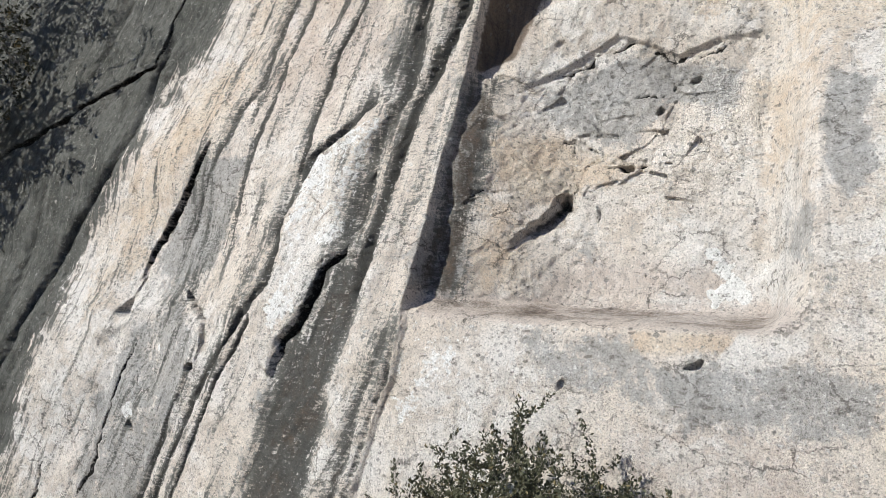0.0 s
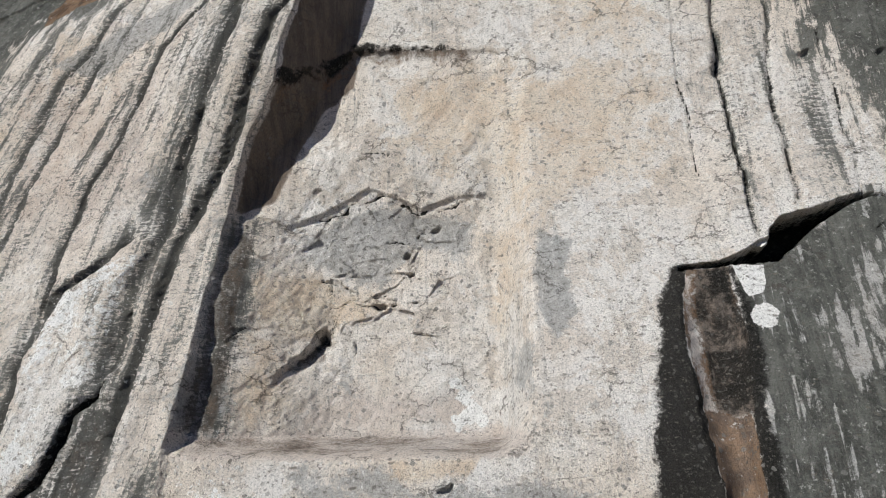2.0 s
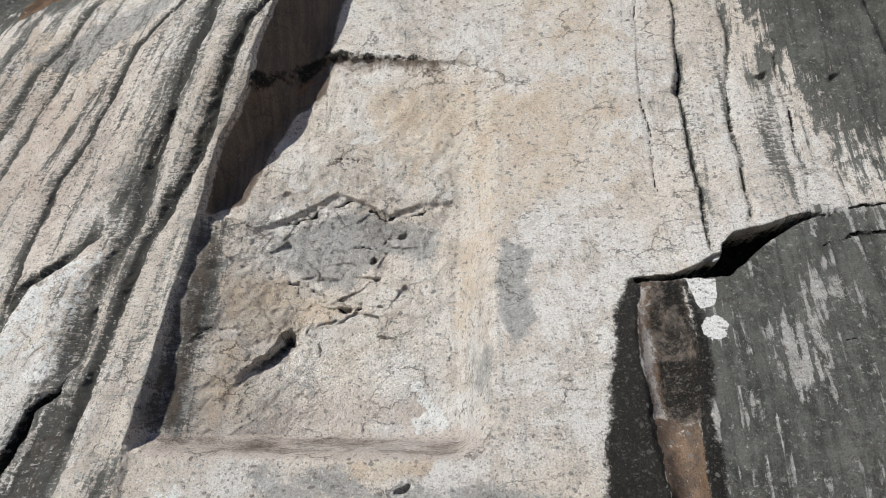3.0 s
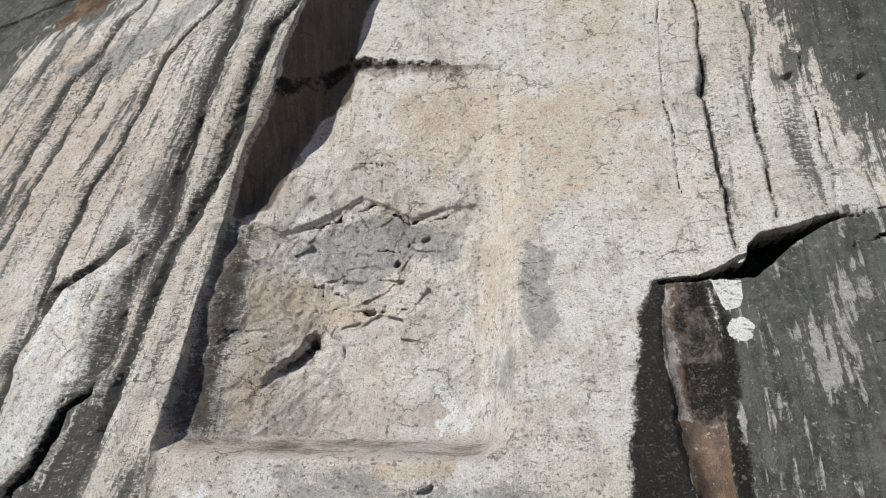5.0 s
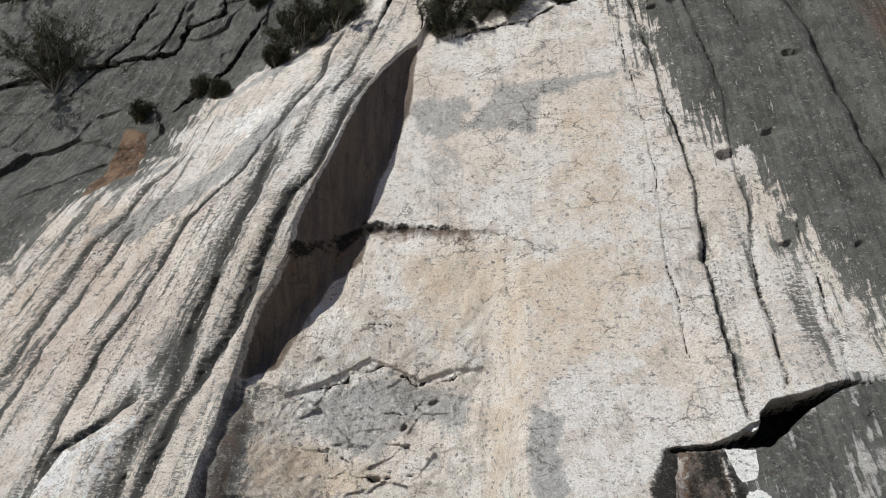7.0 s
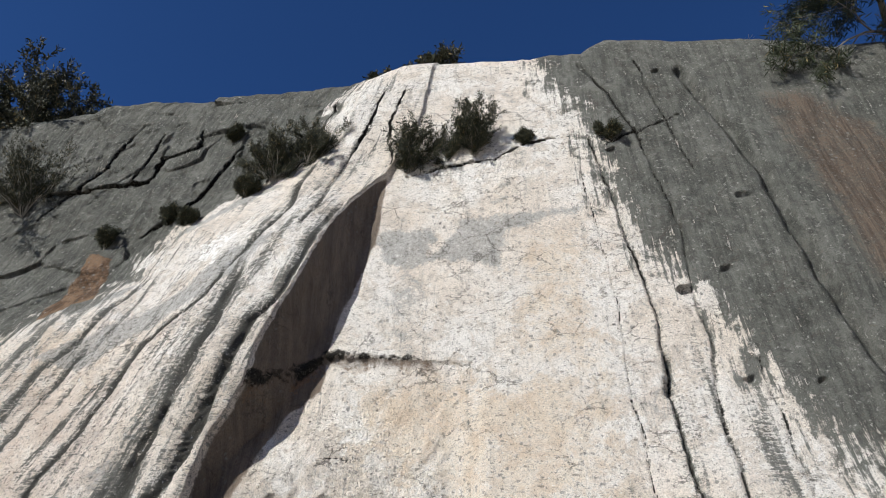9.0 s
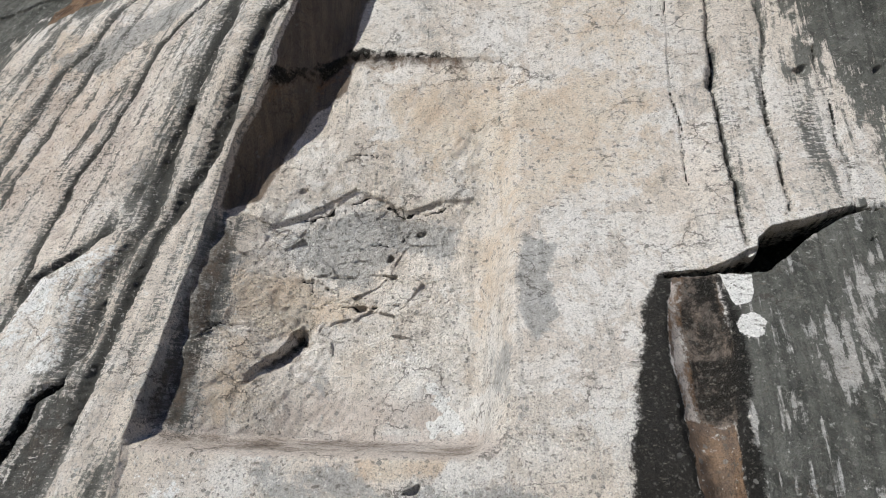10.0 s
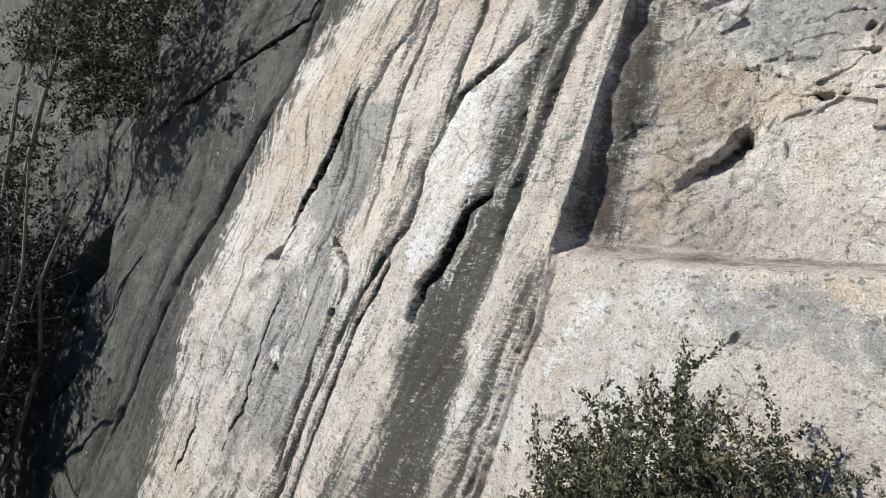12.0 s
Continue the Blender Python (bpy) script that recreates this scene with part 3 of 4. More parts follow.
def cliff_shape(x, z):
    """How far back the rock stands at each place of the wall, and the colours laid on it, painted shade among them."""
    y = 5.12 + 0.36 * soft_ramp(z - 1.3, 0.35) - 0.27 * soft_ramp(z - 3.9, 0.5)
    y += 0.32 * sstep(-4.7, -6.2, x) * sstep(3.2, 1.8, z)
    xw = x + 0.05 * grain3(x * 3, 0 * x, z * 3) + 0.02 * grain3(x * 11, 0 * x, z * 11)
    zw = z + 0.05 * grain3(x * 3, 0 * x + 9, z * 3) + 0.02 * grain3(x * 11, 0 * x + 9, z * 11)
    xc = xw + 0.018 * grain3(x * 38, 0 * x, z * 38)
    zc = zw + 0.018 * grain3(x * 38, 0 * x + 9, z * 38)
    u = x - along(z, JAMB) + 0.03 * grain3(x * 0, z * 0 + 3, z * 2.2) + 0.022 * grain3(x * 3, z * 0 + 3, z * 7) + 0.012 * grain3(x * 11, z * 0 + 3, z * 15) + 0.010 * grain3(x * 24, z * 0 + 3, z * 30)
    left = u < 0
    stain_shades = {key: np.zeros(x.shape) for key in "dark tan grey brown black white pink rust streak".split()}

    def stain_shade(key, mask, amount=1.0):
        stain_shades[key] = np.maximum(stain_shades[key], amount * mask)

    # the fluted slab stands proud of the carved face along the jamb
    proud = 0.45 * sstep(3.3, 5.4, z) * sstep(8.15, 6.4, z) + 0.05
    slab = np.where(left, sstep(-2.4, -0.15, u), np.clip(1 - 1.6 * soft_ramp(u - 0.01, 0.02) / proud, 0, 1))
    y -= proud * slab
    deep, growth_shade, c = fluting(x, z)
    fluted = sstep(0.02, -0.06, u) * sstep(11, 8.5, z)
    y += deep * fluted
    patch = layers3(c * 4.5, 0 * x, z * 0.8, 4, 0.65)
    busy = 0.28 * np.exp(-(((c + 3.85) / 0.33) ** 2)) + 0.16 * np.exp(-(((c + 4.75) / 0.25) ** 2)) + 0.24 * np.exp(-(((c + 5.85) / 0.42) ** 2))
    stain_shade("streak", np.clip(0.11 + busy + 0.85 * patch, 0, 0.8) * fluted)
    stain_shade("streak", growth_shade * fluted)
    stain_shade("streak", 0.40 * np.exp(-(((u + 0.03) / 0.07) ** 2)) * sstep(1.5, 2.5, z) * sstep(8.4, 7.6, z))
    stain_shade("grey", sstep(-4.25, -3.9, c) * sstep(-3.45, -3.7, c) * fluted, 0.42)
    stain_shade("grey", sstep(-6.6, -6.2, c) * sstep(-5.4, -5.7, c) * sstep(3.6, 2.8, z) * fluted, 0.45)

    # the niche
    lintel = above(x, LINTEL) + 0.02 * grain3(x * 9, 0 * x, 0 * x) + 0.014 * grain3(x * 27, 0 * x, 0 * x)
    under = sstep(lintel + 0.02, lintel - 0.05, z)
    sill = sstep(1.45, 1.625, z - 0.012 * grain3(x * 1.5, 0 * x, 0 * x) - 0.008 * grain3(x * 7, 0 * x, 0 * x))
    sill = np.clip(sill - 0.8 * sstep(-0.62, -0.34, x) * sstep(1.85, 1.6, z), 0, 1)
    right = sstep(0.34, -0.06, x + 0.62)
    back = 6.04 + 0.105 * soft_ramp(z - 1.7, 0.2) - 0.06 * sstep(4.3, 5.1, z)
    ridge = y + 0.0
    splay = ridge + 0.06 + 0.11 * sstep(2.9, 1.7, z) + 0.62 * soft_ramp(u - 0.10, 0.03)
    back = back - sstep(4.2, 3.4, z) * soft_ramp(back - splay, 0.04)
    hang = ridge + 0.07 + 0.05 * soft_ramp(4.95 - z, 0.1)
    back = back - sstep(3.4, 4.2, z) * soft_ramp(back - hang, 0.03)
    recess = under * sill * right * sstep(0.0, 0.07, u)
    ledge = above(x, LEDGE) + 0.015 * grain3(x * 8, 0 * x + 4, 0 * x)
    block = sstep(ledge - 0.005, ledge + 0.03, z) * sstep(ledge + 1.2, ledge + 0.3, z) * sstep(-2.95, -2.7, x) * sstep(-0.55, -0.85, x)
    back -= 0.036 * block * np.clip(0.85 + 0.6 * grain3(x * 2.5, 0 * x, 0 * x), 0.1, 1.3)
    back += 0.05 * area(xw, zw, [(-1.5, 3.45), (-0.8, 3.5), (-0.85, 3.15), (-1.3, 3.05)], 0.08)
    back += (0.06 * layers3(x * 1.1, 0 * x, z * 1.1, 2) + 0.03 * np.abs(layers3(x * 3.1, 0 * x + 5, z * 3.1, 3, 0.6))) * sstep(1.6, 1.9, z)
    back += broken(x, z, (-3.1, -0.9, 2.2, 3.75), 70, 3, 0.006, 0.055) + broken(x, z, (-2.3, -1.1, 2.45, 3.2), 40, 5, 0.008, 0.05)
    y += recess * np.maximum(back - y, 0)
    interior = recess
    # the slanting scar: sharp along its upper edge, running out below
    run, off = (xc + 2.30) * 0.558 + (zc - 2.24) * 0.83, -(xc + 2.30) * 0.83 + (zc - 2.24) * 0.558
    off = off + 0.03 * grain3(x * 15, 0 * x, z * 15) + 0.016 * grain3(x * 35, 0 * x, z * 35)
    under_edge = np.clip(0.045 - off, 0, 9)
    taper = sstep(-0.36, 0.06, run) * sstep(0.36, 0.24, run)
    scar = sstep(0.065, 0.03, off) * np.exp(-under_edge / 0.20) * sstep(-0.40, 0.05, run) * sstep(0.38, 0.24, run)
    slit = sstep(0.065, 0.03, off) * np.exp(-((under_edge / (0.03 + 0.12 * sstep(-0.3, 0.2, run))) ** 2)) * taper
    y += (0.10 * scar + 0.06 * slit) * interior
    # the tall hollow and the cleft over it
    hl, hr = along(z, HOLLOW_L), along(z, HOLLOW_R)
    r = (xw - (hl + hr) / 2) / ((hr - hl) / 2)
    y += 0.16 * np.clip(1 - r * r, 0, 1) ** 1.2 * sstep(2.86, 2.25, z)
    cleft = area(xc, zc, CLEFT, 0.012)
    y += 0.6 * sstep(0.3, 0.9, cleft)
    y -= 0.05 * sstep(-0.005, 0.012, zc - above(xc, [(0.6, 2.83), (1.1, 2.845), (1.33, 2.955), (1.47, 3.03), (1.58, 3.18), (2.1, 3.32), (3.6, 3.52)])) * sstep(0.9, 1.3, x) * sstep(2.5, 1.9, x) * sstep(4.4, 3.2, z)

    # ribs, furrows, cracks
    xk, zk = xc + 0.045 * grain3(x * 8, 0 * x + 1, z * 8), zc + 0.045 * grain3(x * 8, 0 * x + 2, z * 8)
    y -= 0.05 * sstep(0.0, 1.0, area(xk, zk, RIB, 0.04))
    y += 0.03 * sstep(0.0, 1.0, area(xk, zk, GUTTER, 0.06))
    y -= 0.05 * area(xw, zw, [(-6.68, 1.4), (-5.86, 1.57), (-5.4, 1.27), (-5.38, 0.9), (-5.8, 0.2), (-6.6, -1.0), (-7.3, -1.0), (-6.8, 0.6)], 0.06)
    y -= 0.045 * area(xw, zw, [(-7.52, 1.40), (-7.02, 1.45), (-6.68, 1.22), (-7.10, 1.0)], 0.05)
    inked, grown = np.clip(0.62 + 1.3 * grain3(x * 3, 0 * x + 2, z * 1.7), 0, 1.0), np.clip(0.75 + 0.8 * grain3(x * 2, 0 * x, z * 2.2), 0.2, 1.1)
    for points, width, depth in FURROWS:
        g = groove(xc, zc, points, width)
        y += 1.2 * depth * g
        stain_shade("black", groove(xc, zc, points, 0.8 * width) * inked * (depth < 0.05))
        stain_shade("streak", groove(xw, zw, points, 1.3 * width) * grown, min(0.98, 0.3 + 18 * depth))
    rough = np.clip(0.55 + 1.5 * grain3(x * 6, 0 * x + 6, z * 6) + 0.8 * grain3(x * 23, 0 * x + 6, z * 23), 0.0, 1.2)
    # each niche crack also gets black painted in for the shade inside
    for points, width, depth in CRACKS_NICHE + CRACKS_SCAR:
        g = split(xk, zk, points, width * 0.8 * (0.4 + 0.6 * rough))
        y += 0.5 * depth * g * rough
        stain_shade("black", g * np.clip(rough + 0.15, 0, 1), 0.78)
    for points, width, depth in CRACKS_SLOPE + CRACKS_SLAB + CRACKS_FACE + CRACKS_TOP:
        y += 0.9 * depth * split(xk, zk, points, width * 0.55) * (rough if depth < 0.1 else np.clip(rough + 0.4, 0.5, 1.1))
    # painted shade: black laid wider than each cut, over its side walls
    for points, width, depth in CRACKS_SLAB[-4:] + CRACKS_FACE + CRACKS_SLOPE + CRACKS_TOP:
        stain_shade("black", split(xk, zk, points, 0.92 * width) * np.clip(rough + 0.45, 0.3, 1), 1.0)
    for cx, cz, r, d in ((-1.46, 3.15, 0.035, 0.10), (-1.40, 2.97, 0.035, 0.05), (-1.67, 2.70, 0.035, 0.10), (-2.27, 3.79, 0.04, 0.03), (-1.17, 3.39, 0.035, 0.07),
                         (-0.94, 1.25, 0.04, 0.07), (-1.75, 1.08, 0.045, 0.04), (-5.48, 0.87, 0.06, 0.09), (-6.41, 0.22, 0.04, 0.08), (-6.77, 1.37, 0.10, 0.12),
                         (2.52, 7.05, 0.07, 0.07), (2.12, 6.01, 0.07, 0.06), (1.67, 5.79, 0.07, 0.09), (2.03, 4.68, 0.06, 0.05), (2.62, 4.65, 0.04, 0.04),
                         (2.0, 9.6, 0.05, 0.06), (1.2, 8.05, 0.05, 0.06)):
        y += d * np.sqrt(pit(xk, zk, cx, cz, r * 1.2, r * 0.75, 10))
    y += 0.5 * sstep(0.2, 1.0, area(xw, zw, CAVE, 0.12))
    old_left = area(xw, zw, OLD_LEFT, 0.12)
    y += 0.30 * area(xw, zw, OLD_LEFT, 0.45) * sstep(5.2, 6.8, z)
    for at in ((-0.12, 8.2, 5.05), (-0.37, 5.0, 1.7)):
        y += 0.02 * sstep(at[0] + 0.03, at[0] - 0.03, x) * sstep(at[2] - 0.1, at[2] + 0.1, z) * sstep(at[1] + 0.2, at[1] - 0.2, z) * (u > 0.05) * (1 - interior)

    # the broad swell of natural rock, and its finer relief
    natural = np.maximum(sstep(0.2, -0.2, u), area(x, z, OLD_RIGHT, 0.3))
    y += 0.10 * layers3(x * 0.55, 0 * x + 2, z * 0.4, 3) * natural + 0.03 * layers3(x * 0.8, 0 * x + 2, z * 0.8, 3)
    y += broken(x - 0.5 * z, z, (-15.0, -6.0, 6.0, 10.8), 110, 9, 0.010, 0.05) * old_left
    y += (0.045 * np.abs(layers3((x - 0.45 * z) * 2.6, 0 * x, (z + 0.3 * x) * 0.9, 3)) + 0.012 * np.abs(layers3((x - 0.45 * z) * 9, 0 * x, z * 2.2, 2))) * old_left

    # stained patches, with some painted shade among them
    stain_shade("dark", area(xw, zw, OLD_LEFT, 0.34))
    stain_shade("dark", area(xw, zw, OLD_RIGHT, 0.48))
    stain_shade("dark", area(xw, zw, STREAKED, 0.10) * np.clip(0.84 + 0.75 * layers3(x * 13, 0 * x, z * 0.9, 4, 0.75) + 0.6 * layers3(x * 2.2, 0 * x + 3, z * 1.6, 3), 0.1, 1))
    stain_shade("grey", area(xw, zw, STREAKED, 0.10), 0.9)
    stain_shade("streak", sstep(1.0, 1.5, x) * sstep(3.0, 3.5, z) * sstep(6.5, 5.4, z) * np.clip(0.12 + 0.9 * layers3(x * 7, 0 * x + 8, z * 0.6, 3), 0, 0.8))
    stain_shade("tan", area(xw, zw, [(-1.63, 4.8), (-0.73, 5.05), (-0.3, 4.9), (0.3, 5.0), (0.9, 4.6), (0.85, 3.6), (-0.3, 3.3), (-0.45, 2.4), (-0.72, 2.2), (-0.78, 3.6), (-1.3, 3.9), (-1.65, 4.2)], 0.35), 0.66)
    stain_shade("tan", area(xw, zw, [(-0.1, 6.72), (0.79, 6.79), (0.9, 5.68), (0.92, 4.5), (0.34, 4.9), (-0.05, 5.06)], 0.30), 0.62)
    stain_shade("tan", area(xw, zw, [(-2.85, 2.95), (-2.43, 3.02), (-2.15, 2.94), (-1.66, 2.80), (-1.45, 2.7), (-1.92, 2.55), (-2.14, 2.45), (-2.44, 2.45), (-2.7, 2.55)], 0.14), 0.9)
    stain_shade("tan", area(xw, zw, [(-2.8, 2.45), (-2.5, 2.4), (-2.2, 1.9), (-2.3, 1.65), (-2.75, 1.65)], 0.22), 0.75)
    stain_shade("grey", area(xw, zw, [(-3.1, 3.6), (-2.75, 3.45), (-2.72, 2.62), (-2.82, 2.2), (-2.72, 1.6), (-3.1, 1.6)], 0.12), 0.7)
    stain_shade("tan", area(xw, zw, [(-6.3, 4.3), (-5.3, 4.1), (-5.9, 3.1), (-6.6, 1.9), (-7.3, 1.2), (-7.7, 1.6), (-7.1, 3.1)], 0.4), 0.7)
    stain_shade("tan", area(xw, zw, [(-5.3, 6.0), (-4.0, 5.4), (-4.4, 4.0), (-5.2, 3.3), (-6.2, 4.5)], 0.4), 0.55)
    stain_shade("pink", area(xw, zw, [(-5.9, 5.6), (-3.7, 5.2), (-3.7, 3.7), (-4.3, 3.0), (-5.6, 3.2)], 0.5), 0.6)
    stain_shade("tan", area(xw, zw, [(-1.37, 1.47), (-0.7, 1.46), (-0.75, 1.34), (-1.35, 1.3)], 0.05), 0.9)
    stain_shade("pink", area(xw, zw, [(-1.6, 1.0), (0.0, 1.1), (0.2, -0.5), (-1.6, -0.6)], 0.4), 0.6)
    stain_shade("pink", area(xw, zw, [(-2.2, 2.0), (-0.9, 2.0), (-0.6, 1.65), (-2.3, 1.65)], 0.2), 0.85)
    stain_shade("pink", area(xw, zw, [(1.97, 2.2), (2.19, 2.32), (2.36, 2.16), (2.11, 2.05)], 0.05))
    stain_shade("grey", area(xw, zw, [(-2.40, 3.35), (-1.97, 3.60), (-1.68, 3.69), (-1.53, 3.59), (-1.10, 3.56), (-0.87, 3.45), (-0.88, 2.95), (-1.09, 3.13), (-1.41, 3.18), (-1.61, 2.86), (-2.05, 2.96), (-2.32, 3.12)], 0.12), 0.85)
    stain_shade("grey", area(xw, zw, [(-2.2, 2.4), (-1.9, 2.5), (-1.75, 2.1), (-1.9, 1.75), (-2.1, 2.0)], 0.15), 0.45)
    stain_shade("grey", area(xw, zw, [(-0.27, 3.19), (0.0, 3.1), (-0.06, 2.82), (0.02, 2.49), (-0.15, 2.33), (-0.28, 2.54)], 0.06))
    stain_shade("grey", area(xw, zw, [(-0.58, 2.33), (-0.3, 2.28), (-0.28, 1.96), (-0.4, 1.8), (-0.52, 1.96)], 0.06), 0.62)
    stain_shade("grey", area(xw, zw, [(-2.2, 1.42), (-1.35, 1.44), (-1.0, 1.3), (-0.3, 1.35), (0.1, 1.3), (0.0, 0.8), (-0.8, 0.9), (-1.5, 0.95), (-2.0, 1.15)], 0.12), 0.66)
    stain_shade("grey", area(xw, zw, [(-5.23, 5.45), (-4.61, 5.68), (-3.83, 6.02), (-3.23, 6.62), (-2.6, 6.7), (-2.85, 6.2), (-3.5, 5.8), (-4.13, 5.5), (-4.65, 5.15)], 0.1), 0.95)
    stain_shade("grey", area(xw, zw, [(-5.4, 6.2), (-4.8, 6.3), (-4.4, 6.5), (-4.5, 6.25), (-5.2, 6.0)], 0.07), 0.9)
    stain_shade("grey", area(xw, zw, [(-3.6, 7.9), (-2.9, 8.0), (-3.3, 7.6), (-4.1, 7.2), (-4.4, 7.2)], 0.1), 0.9)
    stain_shade("grey", area(xw, zw, [(-1.56, 6.96), (-0.95, 6.94), (-0.93, 6.54), (-0.62, 7.04), (0.81, 7.12), (0.74, 6.98), (-0.03, 6.86), (-0.17, 6.22), (-0.61, 6.43), (-1.5, 6.35)], 0.10), 0.85)
    stain_shade("grey", area(xw, zw, [(-1.6, 6.1), (-1.0, 6.2), (-0.9, 5.7), (-1.7, 5.5)], 0.15), 0.5)
    stain_shade("grey", area(xw, zw, [(-6.6, 1.3), (-5.9, 1.5), (-5.4, 1.2), (-5.5, 0.6), (-6.1, -0.5), (-7.2, -1.0), (-7.3, 0.0)], 0.15), 0.66)
    stain_shade("grey", area(xw, zw, [(-6.0, 3.0), (-5.3, 2.9), (-5.5, 1.8), (-6.4, 1.7), (-6.5, 2.0)], 0.12), 0.9)
    stain_shade("streak", area(xc, zc, GUTTER, 0.10), 0.88)
    # brownish jamb flank, coloured further to darken and warm its shade
    stain_shade("brown", sstep(0.0, 0.05, u) * sstep(0.30, 0.20, u) * sstep(1.55, 1.7, z) * sstep(3.7, 3.3, z), 0.50)
    stain_shade("white", area(xw, zw, RIB, 0.15), 0.5)
    stain_shade("brown", 0.40 * area(xw, zw, GUTTER, 0.15))
    # brown wash down the carved face beside the jamb, with the jamb's shadow painted in; also on the lintel and along
    # the sill
    stain_shade("brown", area(xw, zw, [(-1.56, 7.84), (-1.58, 6.99), (-1.68, 6.4), (-1.79, 5.98), (-1.91, 5.61), (-1.95, 5.3), (-1.95, 4.85), (-2.24, 4.62), (-2.42, 4.30), (-2.54, 3.96), (-2.67, 3.70), (-3.1, 3.5), (-2.78, 5.05), (-2.6, 6.4), (-2.1, 7.5)], 0.05) * sstep(0.0, 0.05, u))
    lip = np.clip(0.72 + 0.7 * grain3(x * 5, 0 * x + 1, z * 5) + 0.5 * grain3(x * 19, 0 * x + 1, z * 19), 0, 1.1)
    stain_shade("black", np.exp(-(((z - lintel - 0.01) / (0.04 + 0.05 * sstep(-1.2, -2.4, x))) ** 2)) * sstep(-0.45, -1.2, x) * lip * (u > 0), 0.9)
    # the lintel's shade is painted into this brown that fades out below
    stain_shade("brown", sstep(0.34, 0.0, lintel - z) * (z < lintel) * sstep(-0.4, -0.9, x) * (u > 0), 0.62)
    stain_shade("rust", sstep(0.5, 0.1, lintel - z) * (z < lintel) * sstep(-0.4, -0.9, x) * (u > 0), 0.36)
    stain_shade("brown", sstep(1.42, 1.52, z) * sstep(1.68, 1.58, z) * sstep(-0.25, -0.6, x) * (u > 0.1), 0.47)
    stain_shade("pink", sstep(1.40, 1.5, z) * sstep(1.75, 1.60, z) * sstep(-0.25, -0.45, x) * (u > 0.1), 0.9)
    stain_shade("brown", scar * (z > 1.6), 0.85)
    # shade under the scar's upper edge, painted black
    stain_shade("black", slit * (z > 1.6), 0.62)
    stain_shade("white", area(xw, zw, [(-3.05, 1.46), (-2.3, 1.46), (-2.05, 1.2), (-2.5, 0.9), (-3.0, 0.3), (-3.3, 0.3)], 0.3), 0.50)
    stain_shade("white", area(xw, zw, [(-4.18, 6.22), (-3.16, 6.06), (-2.83, 6.73), (-2.65, 7.81), (-2.14, 8.34), (-1.83, 9.17), (-1.2, 11.2), (-2.0, 11.2), (-2.38, 9.9), (-2.5, 8.14), (-3.37, 7.32), (-3.87, 7.14), (-4.18, 6.6)], 0.5), 0.52)
    stain_shade("streak", np.clip(0.28 + 0.8 * layers3((x - 0.25 * z) * 4, 0 * x + 8, z * 0.7, 3), 0, 0.8) * area(x, z, [(-3.6, 9.0), (-1.6, 9.2), (-0.7, 11.2), (-3.0, 11.2)], 0.4))
    # mottled dark rock beside the jamb, with the jamb's shade painted into it
    stain_shade("streak", area(xw, zw, [(-3.2, 3.7), (-2.74, 3.5), (-2.72, 2.6), (-2.80, 2.0), (-2.74, 1.6), (-3.15, 1.6)], 0.12) * (0.66 + 0.34 * sstep(0.08, 0.2, u)) * sstep(0.0, 0.04, u), 0.80)
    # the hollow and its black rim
    # the cleft is painted black in place of its deep shade
    stain_shade("black", cleft, 0.95)
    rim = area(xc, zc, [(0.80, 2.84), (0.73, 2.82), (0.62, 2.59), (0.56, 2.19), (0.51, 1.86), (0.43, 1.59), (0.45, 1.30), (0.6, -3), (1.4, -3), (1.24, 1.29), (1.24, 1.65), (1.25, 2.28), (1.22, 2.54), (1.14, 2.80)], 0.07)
    stain_shade("black", rim, 0.95)
    cup = area(xw, zw, [(0.84, 2.80), (1.10, 2.78), (1.16, 2.55), (1.17, 2.29), (1.16, 1.96), (1.13, 1.72), (1.15, 1.3), (1.25, -3), (0.95, -3), (0.87, 1.28), (0.84, 1.79), (0.79, 2.02), (0.77, 2.27), (0.79, 2.54)], 0.02)
    stain_shades["black"] *= 1 - cup
    stain_shade("rust", cup * (1 - 0.60 * area(xw, zw, [(0.88, 2.79), (1.12, 2.8), (1.18, 2.3), (1.17, 1.75), (1.06, 1.70), (0.93, 1.74), (0.88, 2.04), (0.88, 2.34)], 0.03)))
    stain_shade("brown", area(xw, zw, [(0.88, 2.79), (1.12, 2.8), (1.18, 2.3), (1.17, 1.75), (1.06, 1.70), (0.93, 1.74), (0.88, 2.04), (0.88, 2.34)], 0.03), 0.9)
    stain_shade("black", area(xw, zw, [(0.92, 2.79), (1.12, 2.8), (1.20, 2.3), (1.20, 1.65), (1.13, 1.65), (1.12, 2.25), (1.05, 2.6), (0.95, 2.68)], 0.05), 0.75)
    stain_shade("black", area(xw, zw, [(0.88, 2.79), (1.12, 2.8), (1.18, 2.3), (1.17, 1.75), (1.06, 1.70), (0.93, 1.74), (0.88, 2.04), (0.88, 2.34)], 0.03), 0.57)
    stain_shades["pink"] = np.maximum(stain_shades["pink"], area(xw, zw, [(0.79, 2.74), (0.87, 2.75), (0.87, 2.04), (0.92, 1.74), (0.85, 1.74), (0.79, 2.05)], 0.02))
    stain_shades["rust"] *= 1 - 0.55 * stain_shades["pink"] * cup
    stain_shade("white", area(xw, zw, [(1.14, 2.81), (1.38, 2.8), (1.38, 2.67), (1.33, 2.58), (1.22, 2.54)], 0.02), 0.9)
    stain_shade("white", pit(xw, zw, 1.315, 2.40, 0.14, 0.125))
